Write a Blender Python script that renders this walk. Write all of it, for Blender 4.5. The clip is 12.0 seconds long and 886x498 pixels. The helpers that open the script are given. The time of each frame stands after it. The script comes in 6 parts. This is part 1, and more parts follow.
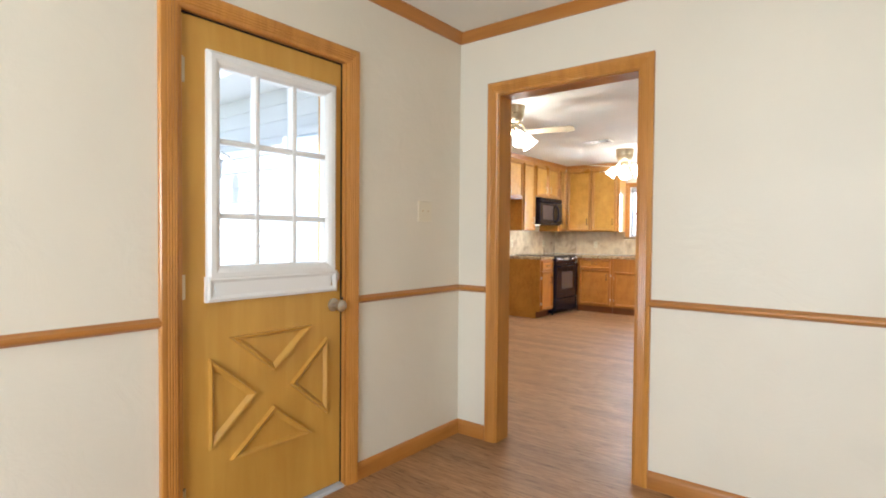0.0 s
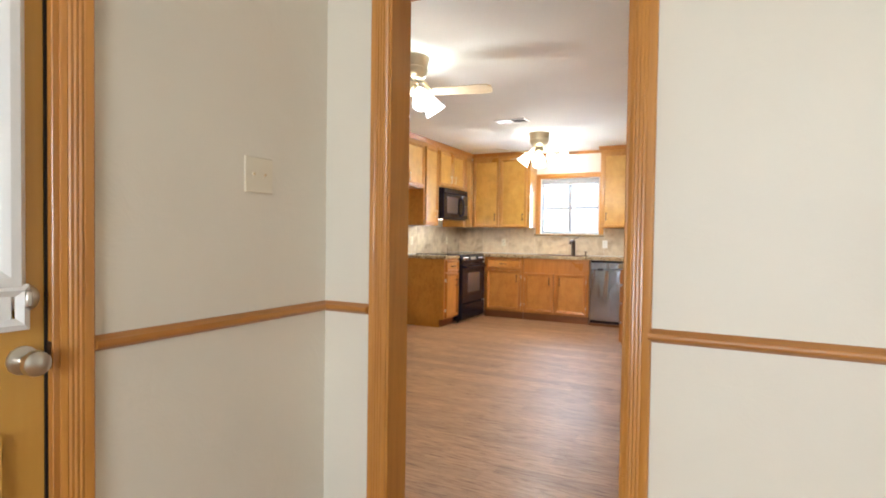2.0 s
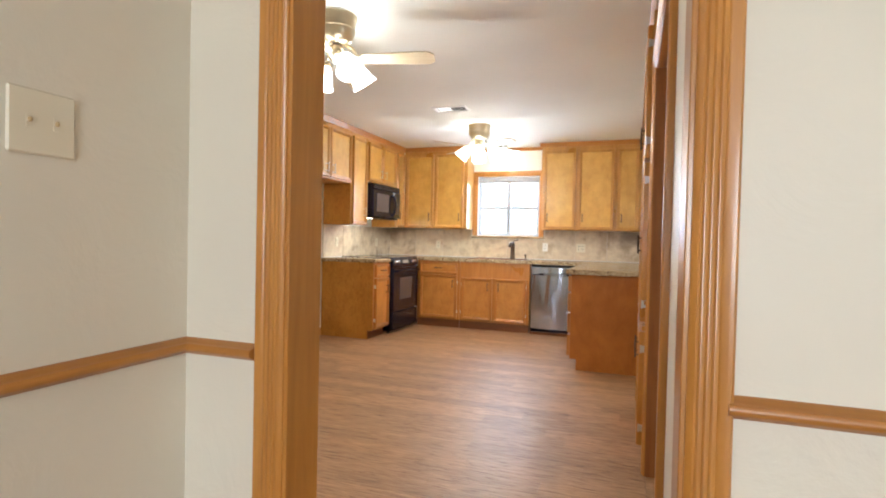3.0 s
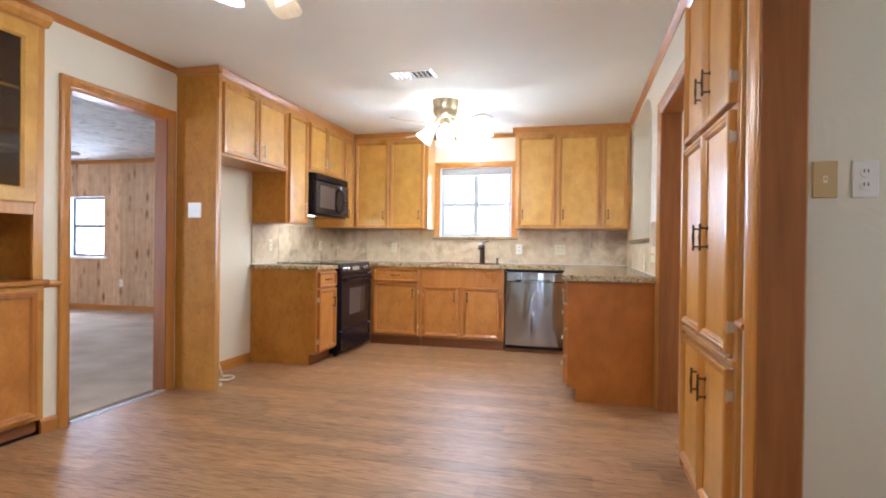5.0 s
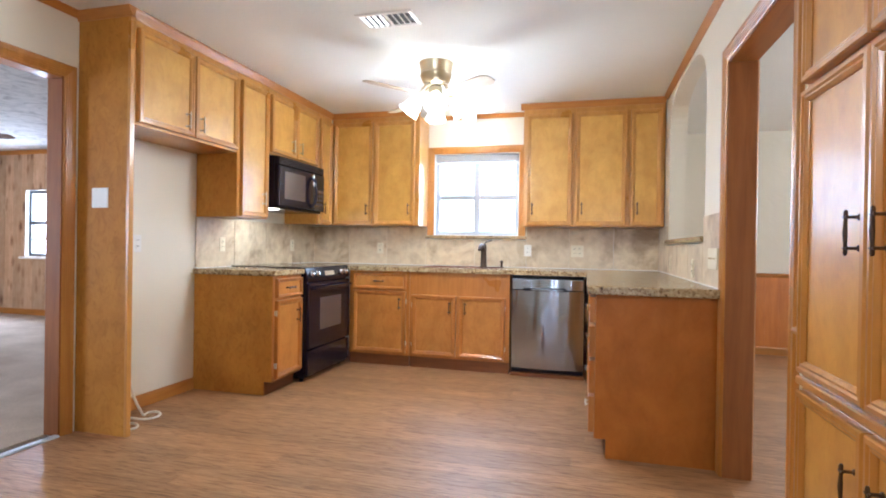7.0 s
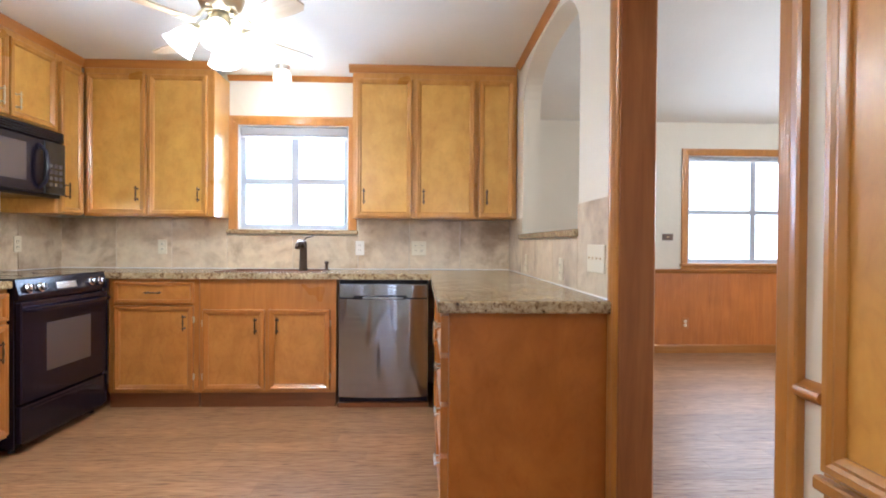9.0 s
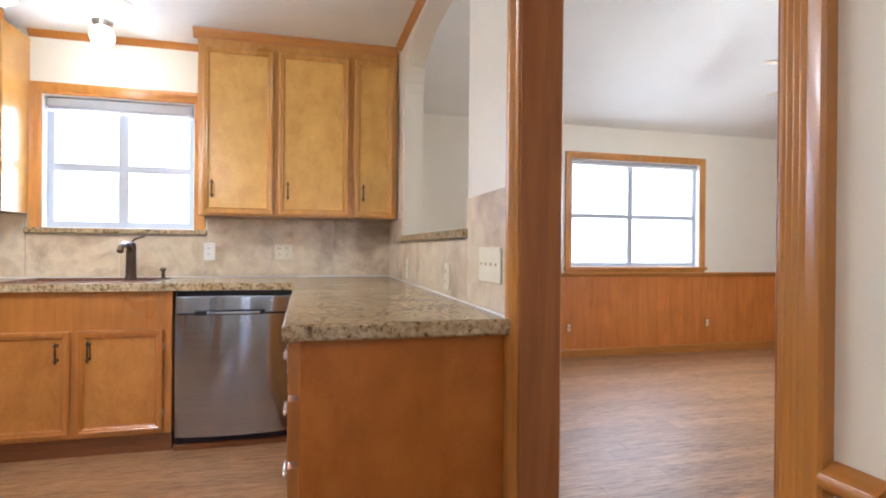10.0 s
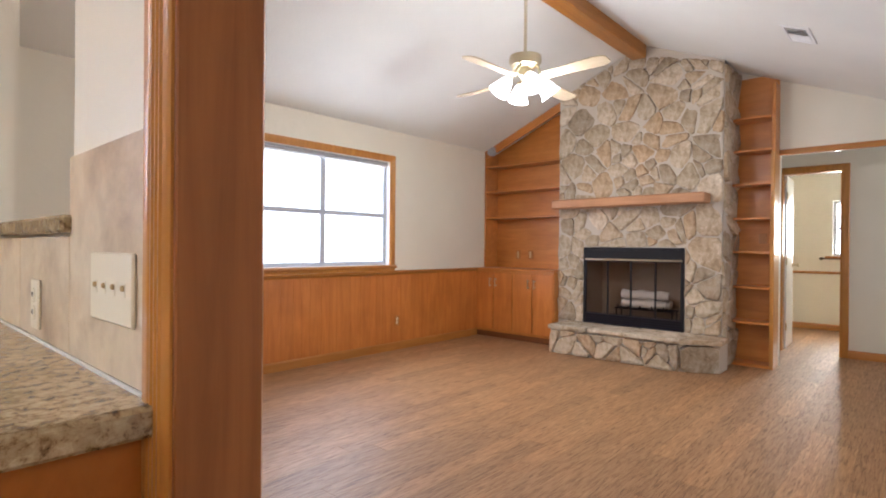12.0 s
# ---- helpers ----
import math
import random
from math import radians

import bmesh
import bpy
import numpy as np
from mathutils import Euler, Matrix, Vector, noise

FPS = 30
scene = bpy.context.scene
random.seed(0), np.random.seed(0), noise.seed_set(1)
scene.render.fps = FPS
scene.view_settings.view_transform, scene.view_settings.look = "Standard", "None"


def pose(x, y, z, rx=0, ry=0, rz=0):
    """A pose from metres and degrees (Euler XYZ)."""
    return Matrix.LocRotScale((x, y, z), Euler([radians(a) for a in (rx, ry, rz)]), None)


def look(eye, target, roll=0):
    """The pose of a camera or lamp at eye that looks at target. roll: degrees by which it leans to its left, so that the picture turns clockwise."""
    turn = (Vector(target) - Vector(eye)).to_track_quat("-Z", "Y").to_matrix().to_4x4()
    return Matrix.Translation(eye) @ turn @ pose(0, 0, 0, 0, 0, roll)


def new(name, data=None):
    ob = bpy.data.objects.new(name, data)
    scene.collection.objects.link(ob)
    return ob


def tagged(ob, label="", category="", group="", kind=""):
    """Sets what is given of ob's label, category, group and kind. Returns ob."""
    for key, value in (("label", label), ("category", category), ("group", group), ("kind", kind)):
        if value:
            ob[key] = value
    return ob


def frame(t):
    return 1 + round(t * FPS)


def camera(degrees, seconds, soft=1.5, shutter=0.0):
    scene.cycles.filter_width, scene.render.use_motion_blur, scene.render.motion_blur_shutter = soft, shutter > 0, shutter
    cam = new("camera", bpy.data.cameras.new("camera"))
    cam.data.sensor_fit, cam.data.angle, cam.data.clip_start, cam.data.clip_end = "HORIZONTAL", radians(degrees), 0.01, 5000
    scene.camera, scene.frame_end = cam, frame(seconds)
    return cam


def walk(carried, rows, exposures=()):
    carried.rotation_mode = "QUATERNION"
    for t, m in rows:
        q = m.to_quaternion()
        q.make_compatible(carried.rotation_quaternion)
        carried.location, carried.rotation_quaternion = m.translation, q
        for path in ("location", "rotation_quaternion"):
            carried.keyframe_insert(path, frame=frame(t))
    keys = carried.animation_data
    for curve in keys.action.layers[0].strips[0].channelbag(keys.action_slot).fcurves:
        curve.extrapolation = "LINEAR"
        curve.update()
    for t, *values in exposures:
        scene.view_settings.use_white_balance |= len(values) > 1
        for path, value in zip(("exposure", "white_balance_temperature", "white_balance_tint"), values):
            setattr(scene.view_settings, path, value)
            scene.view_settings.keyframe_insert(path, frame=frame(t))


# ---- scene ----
cam = camera(79.7, 12.0, 1.9)
PATH = [
    (0, (0.042, 0.063, 1.219), (-1.193, 1.634, 1.169), 0.5),
    (0.5, (-0.093, 0.314, 1.188), (-1.284, 1.92, 1.139), 0.5),
    (1, (-0.239, 0.597, 1.181), (-1.365, 2.249, 1.136), 0.6),
    (1.5, (-0.407, 0.849, 1.174), (-1.462, 2.548, 1.124), 0.7),
    (2, (-0.589, 1.123, 1.168), (-1.509, 2.899, 1.12), 0.8),
    (2.5, (-0.747, 1.43, 1.161), (-1.528, 3.271, 1.117), 1.1),
    (3, (-0.908, 1.716, 1.166), (-1.582, 3.599, 1.128), 1.3),
    (3.2, (-0.955, 1.8, 1.166), (-1.598, 3.694, 1.13), 1.2),
    (4.8, (-1.34, 2.623, 1.124), (-1.846, 4.558, 1.096), 0.5),
    (5, (-1.367, 2.71, 1.111), (-1.858, 4.649, 1.1), 0.7),
    (5.5, (-1.402, 2.985, 1.108), (-1.882, 4.927, 1.091), 0.6),
    (6, (-1.421, 3.214, 1.126), (-1.935, 5.147, 1.115), 0.6),
    (6.5, (-1.448, 3.467, 1.117), (-1.989, 5.392, 1.094), 0.7),
    (6.7, (-1.477, 3.568, 1.111), (-2.01, 5.496, 1.096), 0.8),
    (8.3, (-1.517, 4.357, 1.11), (-1.794, 6.337, 1.1), 0.4),
    (8.5, (-1.536, 4.466, 1.108), (-1.723, 6.458, 1.095), 0.3),
    (9, (-1.53, 4.698, 1.124), (-1.453, 6.696, 1.104), 0.4),
    (9.5, (-1.481, 4.941, 1.129), (-1.192, 6.92, 1.118), 0.4),
    (10, (-1.415, 5.171, 1.122), (-0.913, 7.107, 1.118), 0.5),
    (10.5, (-1.399, 5.303, 1.139), (-0.621, 7.145, 1.135), 0.7),
    (11, (-1.326, 5.481, 1.134), (-0.29, 7.191, 1.123), 0.9),
    (11.5, (-1.238, 5.666, 1.143), (0.045, 7.201, 1.136), 0.7),
    (12, (-1.114, 5.83, 1.138), (0.371, 7.169, 1.131), 0.5),
]
walk(cam, [(t, look(eye, target, roll)) for t, eye, target, roll in PATH],
     [(0, 0.46, 5450, 10), (3, 0.44, 5450, 10), (5, 0.46, 5090, 10), (9, 0.32, 4980, 12), (12, 0.14, 5300, 16)])

# ---- light ----
world = bpy.data.worlds.new("sky")
scene.world = world
world.use_nodes = True
wn = world.node_tree.nodes
sky = wn.new("ShaderNodeTexSky")
sky.sky_type, sky.sun_disc = "NISHITA", False
sky.sun_elevation, sky.sun_rotation = radians(48), radians(150)
world.node_tree.links.new(sky.outputs[0], wn["Background"].inputs[0])
wn["Background"].inputs[1].default_value = 0.15
sun = new("sun", bpy.data.lights.new("sun", "SUN"))
sun.data.energy, sun.data.angle, sun.data.color = 5.0, radians(0.6), (1.0, 0.95, 0.86)
sun.matrix_world = look((-6, -10, 14), (-3, 4, 0))


def window_light(name, x, y, z, w, h, toward, watts, color=(0.93, 0.96, 1.0)):
    lamp = new(name, bpy.data.lights.new(name, "AREA"))
    lamp.data.shape, lamp.data.size, lamp.data.size_y = "RECTANGLE", w, h
    lamp.data.energy, lamp.data.color = watts, color
    lamp.matrix_world = look((x, y, z), (x + toward[0], y + toward[1], z + toward[2]))
    return lamp


def bulb_light(x, y, z, watts, radius=0.13, color=(1.0, 0.925, 0.755)):
    lamp = new("lamp_light", bpy.data.lights.new("lamp_light", "POINT"))
    lamp.data.energy, lamp.data.shadow_soft_size, lamp.data.color = watts, radius, color
    lamp.location = (x, y, z)
    return lamp


def shade_light(x, y, z, watts, radius=0.13, color=(1.0, 0.925, 0.755)):
    """The downward share of a lamp whose glass shades open towards the floor."""
    lamp = new("shade_light", bpy.data.lights.new("shade_light", "SPOT"))
    lamp.data.energy, lamp.data.shadow_soft_size, lamp.data.color = watts, radius, color
    lamp.data.spot_size, lamp.data.spot_blend = radians(176), 0.5
    lamp.location = (x, y, z)
    return lamp


window_light("window_light_kitchen", -2.56, 9.14, 1.64, 0.78, 0.78, (0, -1, -0.1), 24, (0.86, 0.93, 1.0))
window_light("window_light_living", 2.03, 10.36, 1.48, 1.55, 1.1, (0, -1, -0.1), 50, (1.0, 0.97, 0.92))
window_light("window_light_den", -9.2, 9.98, 1.36, 0.72, 1.0, (0, -1, -0.1), 110)
window_light("window_light_bath", 8.32, 6.6, 1.45, 0.5, 0.8, (-1, 0, 0), 95, (1.0, 0.90, 0.66))
window_light("window_light_entry", -0.13, -2.33, 1.45, 1.7, 1.3, (0, 1, 0), 96, (0.985, 0.965, 0.885))
# Fill light for the small hall, through an added window out of view.
window_light("fill_light_hall", 1.24, 3.6, 1.45, 0.9, 1.1, (-1, 0, 0), 10, (1.0, 0.95, 0.88))
# Added brightness for the bedroom hall; its window lies out of sight.
window_light("fill_light_bedroom_hall", 5.4, 4.38, 1.4, 0.7, 1.2, (0, 1, 0), 15, (1.0, 0.94, 0.85))
# Extra den light from an added south window that is never seen.
window_light("fill_light_den_side", -7.2, 2.6, 1.4, 1.6, 1.2, (0, 1, 0), 80, (1.0, 0.97, 0.95))
# Stand-in light for the living room, from an assumed window out of view.
window_light("fill_light_living_side", 3.0, 5.52, 1.45, 1.6, 1.2, (0, 1, 0), 14, (1.0, 0.94, 0.88))
bulb_light(-2.555, 7.43, 1.95, 23)
shade_light(-2.555, 7.43, 2.10, 40)
bulb_light(-2.57, 4.42, 1.95, 24)
shade_light(-2.57, 4.42, 2.10, 8)
bulb_light(2.19, 8.01, 2.18, 48)
bulb_light(-2.58, 8.62, 2.27, 5, 0.04)
bulb_light(-4.12, 7.66, 1.385, 3.5, 0.02)


# ---- materials ----
def material(name, color, rough=0.5, metal=0.0, coat=0.0):
    m = bpy.data.materials.new(name)
    m.use_nodes = True
    b = m.node_tree.nodes["Principled BSDF"]
    b.inputs["Base Color"].default_value = (*color, 1)
    b.inputs["Roughness"].default_value = rough
    b.inputs["Metallic"].default_value = metal
    b.inputs["Coat Weight"].default_value = coat
    b.inputs["Coat Roughness"].default_value = 0.18
    return m


def add(m, kind, **settings):
    n = m.node_tree.nodes.new(kind)
    for key, value in settings.items():
        n.inputs[key].default_value = value
    return n


def link(m, a, b):
    m.node_tree.links.new(a, b)


def coords(m, scale, rot=(0, 0, 0)):
    tc = add(m, "ShaderNodeTexCoord")
    mp = add(m, "ShaderNodeMapping", Scale=scale, Rotation=rot)
    link(m, tc.outputs["Object"], mp.inputs["Vector"])
    return mp.outputs[0]


def ramp(m, fac, stops):
    r = add(m, "ShaderNodeValToRGB")
    e = r.color_ramp.elements
    while len(e) < len(stops):
        e.new(0.5)
    for k, (pos, col) in enumerate(stops):
        e[k].position, e[k].color = pos, (*col, 1)
    link(m, fac, r.inputs[0])
    return r.outputs[0]


def mix(m, a, b, fac, blend="MIX"):
    n = add(m, "ShaderNodeMix")
    n.data_type, n.blend_type = "RGBA", blend
    for src, k in ((fac, 0), (a, 6), (b, 7)):
        if isinstance(src, bpy.types.NodeSocket):
            link(m, src, n.inputs[k])
        elif k == 0:
            n.inputs[k].default_value = src
        else:
            n.inputs[k].default_value = (*src, 1)
    return n.outputs[2]


def bump(m, height, strength, distance=0.01):
    b = add(m, "ShaderNodeBump", Strength=strength, Distance=distance)
    link(m, height, b.inputs["Height"])
    link(m, b.outputs[0], m.node_tree.nodes["Principled BSDF"].inputs["Normal"])


def tone(color, k):
    return tuple(c * k for c in color)


def wood(name, color, dark, grain=(2, 30, 30), rough=0.32, coat=0.35, blotch=2.2, random_tone=0.12, figure=0.0):
    """Varnished wood: streaks along one axis, soft blotches, a shift of tone from piece to piece."""
    m = material(name, color, rough, 0, coat)
    b = m.node_tree.nodes["Principled BSDF"]
    n1 = add(m, "ShaderNodeTexNoise", Scale=1.0, Detail=6.0, Roughness=0.65, Distortion=0.6)
    link(m, coords(m, grain), n1.inputs["Vector"])
    n2 = add(m, "ShaderNodeTexNoise", Scale=blotch, Detail=3.0, Roughness=0.55)
    link(m, coords(m, (1, 1, 1)), n2.inputs["Vector"])
    info = add(m, "ShaderNodeObjectInfo")
    c1 = ramp(m, n1.outputs[0], [(0.30, dark), (0.62, color), (0.8, tone(color, 1.08))])
    c2 = ramp(m, n2.outputs[0], [(0.32, (0.82, 0.78, 0.70)), (0.6, (1, 1, 1)), (0.8, (1.0, 1.0, 0.98))])
    c3 = mix(m, c1, c2, 0.75, "MULTIPLY")
    if figure:
        n3 = add(m, "ShaderNodeTexNoise", Scale=1.0, Detail=5.0, Roughness=0.6, Distortion=2.6)
        link(m, coords(m, (13, 13, 8)), n3.inputs["Vector"])
        c4 = ramp(m, n3.outputs[0], [(0.36, (0.70, 0.62, 0.52)), (0.47, (0.93, 0.91, 0.87)), (0.56, (1, 1, 1)), (0.68, (0.90, 0.87, 0.82))])
        c3 = mix(m, c3, c4, figure, "MULTIPLY")
    rr = ramp(m, info.outputs["Random"], [(0, (1 - random_tone,) * 3), (1, (1, 1, 1))])
    link(m, mix(m, c3, rr, 1.0, "MULTIPLY"), b.inputs["Base Color"])
    rmap = add(m, "ShaderNodeMapRange")
    rmap.inputs[3].default_value, rmap.inputs[4].default_value = rough - 0.06, rough + 0.1
    link(m, n2.outputs[0], rmap.inputs[0])
    link(m, rmap.outputs[0], b.inputs["Roughness"])
    bump(m, n1.outputs[0], 0.08, 0.003)
    return m


def knots(m):
    """Dark knots, longer than wide, sprinkled over a wood."""
    b = m.node_tree.nodes["Principled BSDF"]
    base = b.inputs["Base Color"].links[0].from_socket
    v = add(m, "ShaderNodeTexVoronoi", Scale=1.0, Randomness=0.8)
    n = add(m, "ShaderNodeTexNoise", Scale=14.0, Detail=3.0)
    link(m, coords(m, (8.5, 8.5, 3.4)), v.inputs["Vector"])
    ad = add(m, "ShaderNodeMath")
    ad.operation = "MULTIPLY_ADD"
    ad.inputs[1].default_value = 0.12
    link(m, n.outputs[0], ad.inputs[0])
    link(m, v.outputs["Distance"], ad.inputs[2])
    k = ramp(m, ad.outputs[0], [(0.20, (0.28, 0.18, 0.12)), (0.30, (0.66, 0.54, 0.45)), (0.44, (1, 1, 1))])
    link(m, mix(m, base, k, 0.9, "MULTIPLY"), b.inputs["Base Color"])


def paint(name, color, rough=0.6, lumps=9.0, strength=0.25, coat=0.0):
    """Painted plaster with a hand-trowelled relief and faint scuffs."""
    m = material(name, color, rough, 0, coat)
    b = m.node_tree.nodes["Principled BSDF"]
    n1 = add(m, "ShaderNodeTexNoise", Scale=lumps, Detail=5.0, Roughness=0.6, Distortion=1.2)
    link(m, coords(m, (1, 1, 1)), n1.inputs["Vector"])
    n2 = add(m, "ShaderNodeTexNoise", Scale=1.3, Detail=3.0)
    link(m, coords(m, (1, 1, 1)), n2.inputs["Vector"])
    link(m, ramp(m, n2.outputs[0], [(0.3, tone(color, 0.93)), (0.7, color)]), b.inputs["Base Color"])
    bump(m, n1.outputs[0], strength, 0.006)
    return m


M_WALL = paint("cream_wall_paint", (0.81, 0.76, 0.635), 0.48, 4.5, 0.65)
M_CEIL = paint("white_ceiling_paint", (0.845, 0.84, 0.785), 0.75, 22.0, 0.3)
M_CEIL_TEXT = paint("textured_ceiling", (0.66, 0.65, 0.65), 0.8, 5.0, 1.0)
swirl = add(M_CEIL_TEXT, "ShaderNodeTexNoise", Scale=3.2, Detail=6.0, Roughness=0.65, Distortion=2.2)
link(M_CEIL_TEXT, coords(M_CEIL_TEXT, (1, 1, 1)), swirl.inputs["Vector"])
link(M_CEIL_TEXT, ramp(M_CEIL_TEXT, swirl.outputs[0], [(0.34, (0.44, 0.44, 0.45)), (0.50, (0.66, 0.66, 0.66)), (0.62, (0.74, 0.73, 0.73))]), M_CEIL_TEXT.node_tree.nodes["Principled BSDF"].inputs["Base Color"])
M_TRIM = wood("varnished_trim", (0.62, 0.285, 0.05), (0.48, 0.20, 0.032), (22, 22, 1.6), 0.30, 0.4, 1.6)
# Darker jamb wood: the shade inside the doorways is put into the colour.
M_JAMB = wood("shaded_jamb_wood", (0.37, 0.135, 0.030), (0.25, 0.082, 0.016), (18, 18, 1.3), 0.48, 0.0, 2.0)
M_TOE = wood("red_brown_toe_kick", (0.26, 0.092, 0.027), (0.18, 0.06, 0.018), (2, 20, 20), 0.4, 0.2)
M_TRIM_H = wood("varnished_trim_long", (0.53, 0.228, 0.042), (0.42, 0.165, 0.028), (2.0, 25, 25), 0.32, 0.15, 1.6)
M_FIELD = wood("maple_door_panel", (0.76, 0.44, 0.085), (0.66, 0.35, 0.058), (6, 6, 3.2), 0.34, 0.3, 6.5, figure=0.2)
M_FRAME = wood("maple_frame", (0.64, 0.325, 0.062), (0.52, 0.24, 0.042), (20, 20, 2.0), 0.28, 0.5, 2.0)
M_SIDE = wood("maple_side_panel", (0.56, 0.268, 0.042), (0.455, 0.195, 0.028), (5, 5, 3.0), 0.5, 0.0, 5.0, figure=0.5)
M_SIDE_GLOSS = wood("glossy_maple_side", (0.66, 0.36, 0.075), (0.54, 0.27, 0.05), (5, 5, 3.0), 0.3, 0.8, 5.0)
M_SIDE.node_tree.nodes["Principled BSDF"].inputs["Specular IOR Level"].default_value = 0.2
# Deeper copies of the maple; dimmer, redder light down low is in the colour.
M_FIELD_LOW = wood("shaded_maple_panel", (0.63, 0.28, 0.055), (0.51, 0.20, 0.036), (6, 6, 3.2), 0.30, 0.35, 6.5, figure=0.3)
M_FRAME_LOW = wood("deepened_maple_frame", (0.55, 0.225, 0.042), (0.43, 0.16, 0.028), (20, 20, 2.0), 0.28, 0.5, 2.0)
M_SIDE_LOW = wood("shaded_maple_side", (0.50, 0.172, 0.020), (0.41, 0.13, 0.014), (5, 5, 3.0), 0.42, 0.08, 4.5, figure=0.2)
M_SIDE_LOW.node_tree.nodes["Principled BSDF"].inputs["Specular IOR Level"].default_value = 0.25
# Pantry copy of the maple, toned down where it catches too much light.
M_FIELD_DIM = wood("dimmed_maple_panel", (0.70, 0.365, 0.064), (0.59, 0.28, 0.044), (6, 6, 3.0), 0.36, 0.15, 6.0, figure=0.2)
M_FRAME_DIM = wood("dimmed_maple_frame", (0.59, 0.28, 0.05), (0.48, 0.205, 0.034), (20, 20, 2.0), 0.28, 0.5, 2.0)
M_DEN_DOOR = wood("brown_den_door", (0.42, 0.235, 0.11), (0.33, 0.17, 0.075), (14, 14, 1.4), 0.45, 0.1)
M_DOORW = wood("golden_door_wood", (0.62, 0.35, 0.062), (0.56, 0.295, 0.046), (14, 14, 1.4), 0.36, 0.25, 1.2, 0.0)
M_PINE = wood("pine_wainscot", (0.65, 0.235, 0.040), (0.52, 0.168, 0.026), (14, 14, 1.5), 0.34, 0.25, 3.0, 0.09)
M_SHELF = wood("shelf_wood", (0.66, 0.268, 0.050), (0.53, 0.185, 0.030), (2, 14, 14), 0.36, 0.3, 2.5)
M_DARKWOOD = wood("toe_kick_wood", (0.20, 0.085, 0.03), (0.12, 0.05, 0.018), (2, 20, 20), 0.45, 0.1)
M_MANTEL = wood("rough_mantel_wood", (0.57, 0.285, 0.125), (0.42, 0.19, 0.075), (14, 1.5, 14), 0.55, 0.1, 4.0)
M_BLADE = wood("fan_blade_wood", (0.74, 0.63, 0.45), (0.64, 0.51, 0.33), (2.5, 40, 40), 0.35, 0.3)
M_PANEL = wood("knotty_wall_panel", (0.74, 0.53, 0.345), (0.58, 0.37, 0.21), (16, 16, 1.6), 0.5, 0.1, 7.0, 0.26)
knots(M_PANEL)
M_BRASS = material("aged_brass", (0.60, 0.53, 0.37), 0.28, 1.0)
M_NICKEL = material("brushed_nickel", (0.62, 0.60, 0.55), 0.28, 1.0)
M_BRONZE = material("dark_bronze", (0.10, 0.065, 0.045), 0.32, 0.85)
M_CHROME = material("chrome", (0.75, 0.74, 0.72), 0.14, 1.0)
M_ALU = material("window_aluminium", (0.50, 0.53, 0.58), 0.4, 0.0)
M_TAN = material("tan_plastic", (0.58, 0.42, 0.20), 0.4)
M_ALU_DARK = material("dark_window_metal", (0.10, 0.10, 0.11), 0.45, 0.0)
M_BLACK = material("gloss_black_enamel", (0.012, 0.009, 0.017), 0.16, 0, 0.0)
M_BLACK.node_tree.nodes["Principled BSDF"].inputs["Specular IOR Level"].default_value = 0.3
M_BLACKGLASS = material("smoked_glass", (0.02, 0.019, 0.02), 0.06, 0, 0.0)
M_GREYGLASS = material("oven_window", (0.085, 0.066, 0.06), 0.12, 0, 0.3)
M_MATTE = material("matte_black", (0.011, 0.010, 0.012), 0.45)
M_MATTE.node_tree.nodes["Principled BSDF"].inputs["Specular IOR Level"].default_value = 0.25
M_SOOT = paint("sooty_firebrick", (0.36, 0.27, 0.20), 0.9, 14.0, 0.5)
M_WHITE = material("white_plastic", (0.82, 0.81, 0.77), 0.35)
M_IVORY = material("ivory_plastic", (0.80, 0.74, 0.58), 0.35)
M_WPAINT = material("white_gloss_paint", (0.86, 0.86, 0.84), 0.3, 0, 0.2)
M_SHADE = material("grey_roller_shade", (0.42, 0.42, 0.43), 0.7)
M_DARK = material("dark_slot", (0.03, 0.03, 0.03), 0.6)
M_LOG = paint("ceramic_log", (0.82, 0.76, 0.68), 0.8, 30.0, 0.9)


def make_steel():
    m = material("brushed_steel", (0.4, 0.42, 0.45), 0.16, 1.0)
    n = add(m, "ShaderNodeTexNoise", Scale=1.0, Detail=3.0)
    link(m, coords(m, (2, 2, 260)), n.inputs["Vector"])
    b = m.node_tree.nodes["Principled BSDF"]
    link(m, ramp(m, n.outputs[0], [(0.3, (0.33, 0.37, 0.44)), (0.7, (0.44, 0.48, 0.56))]), b.inputs["Base Color"])
    w = add(m, "ShaderNodeTexNoise", Scale=1.0, Detail=0.5)
    link(m, coords(m, (6.5, 2, 0.9)), w.inputs["Vector"])
    bump(m, w.outputs[0], 1.0, 0.05)
    return m


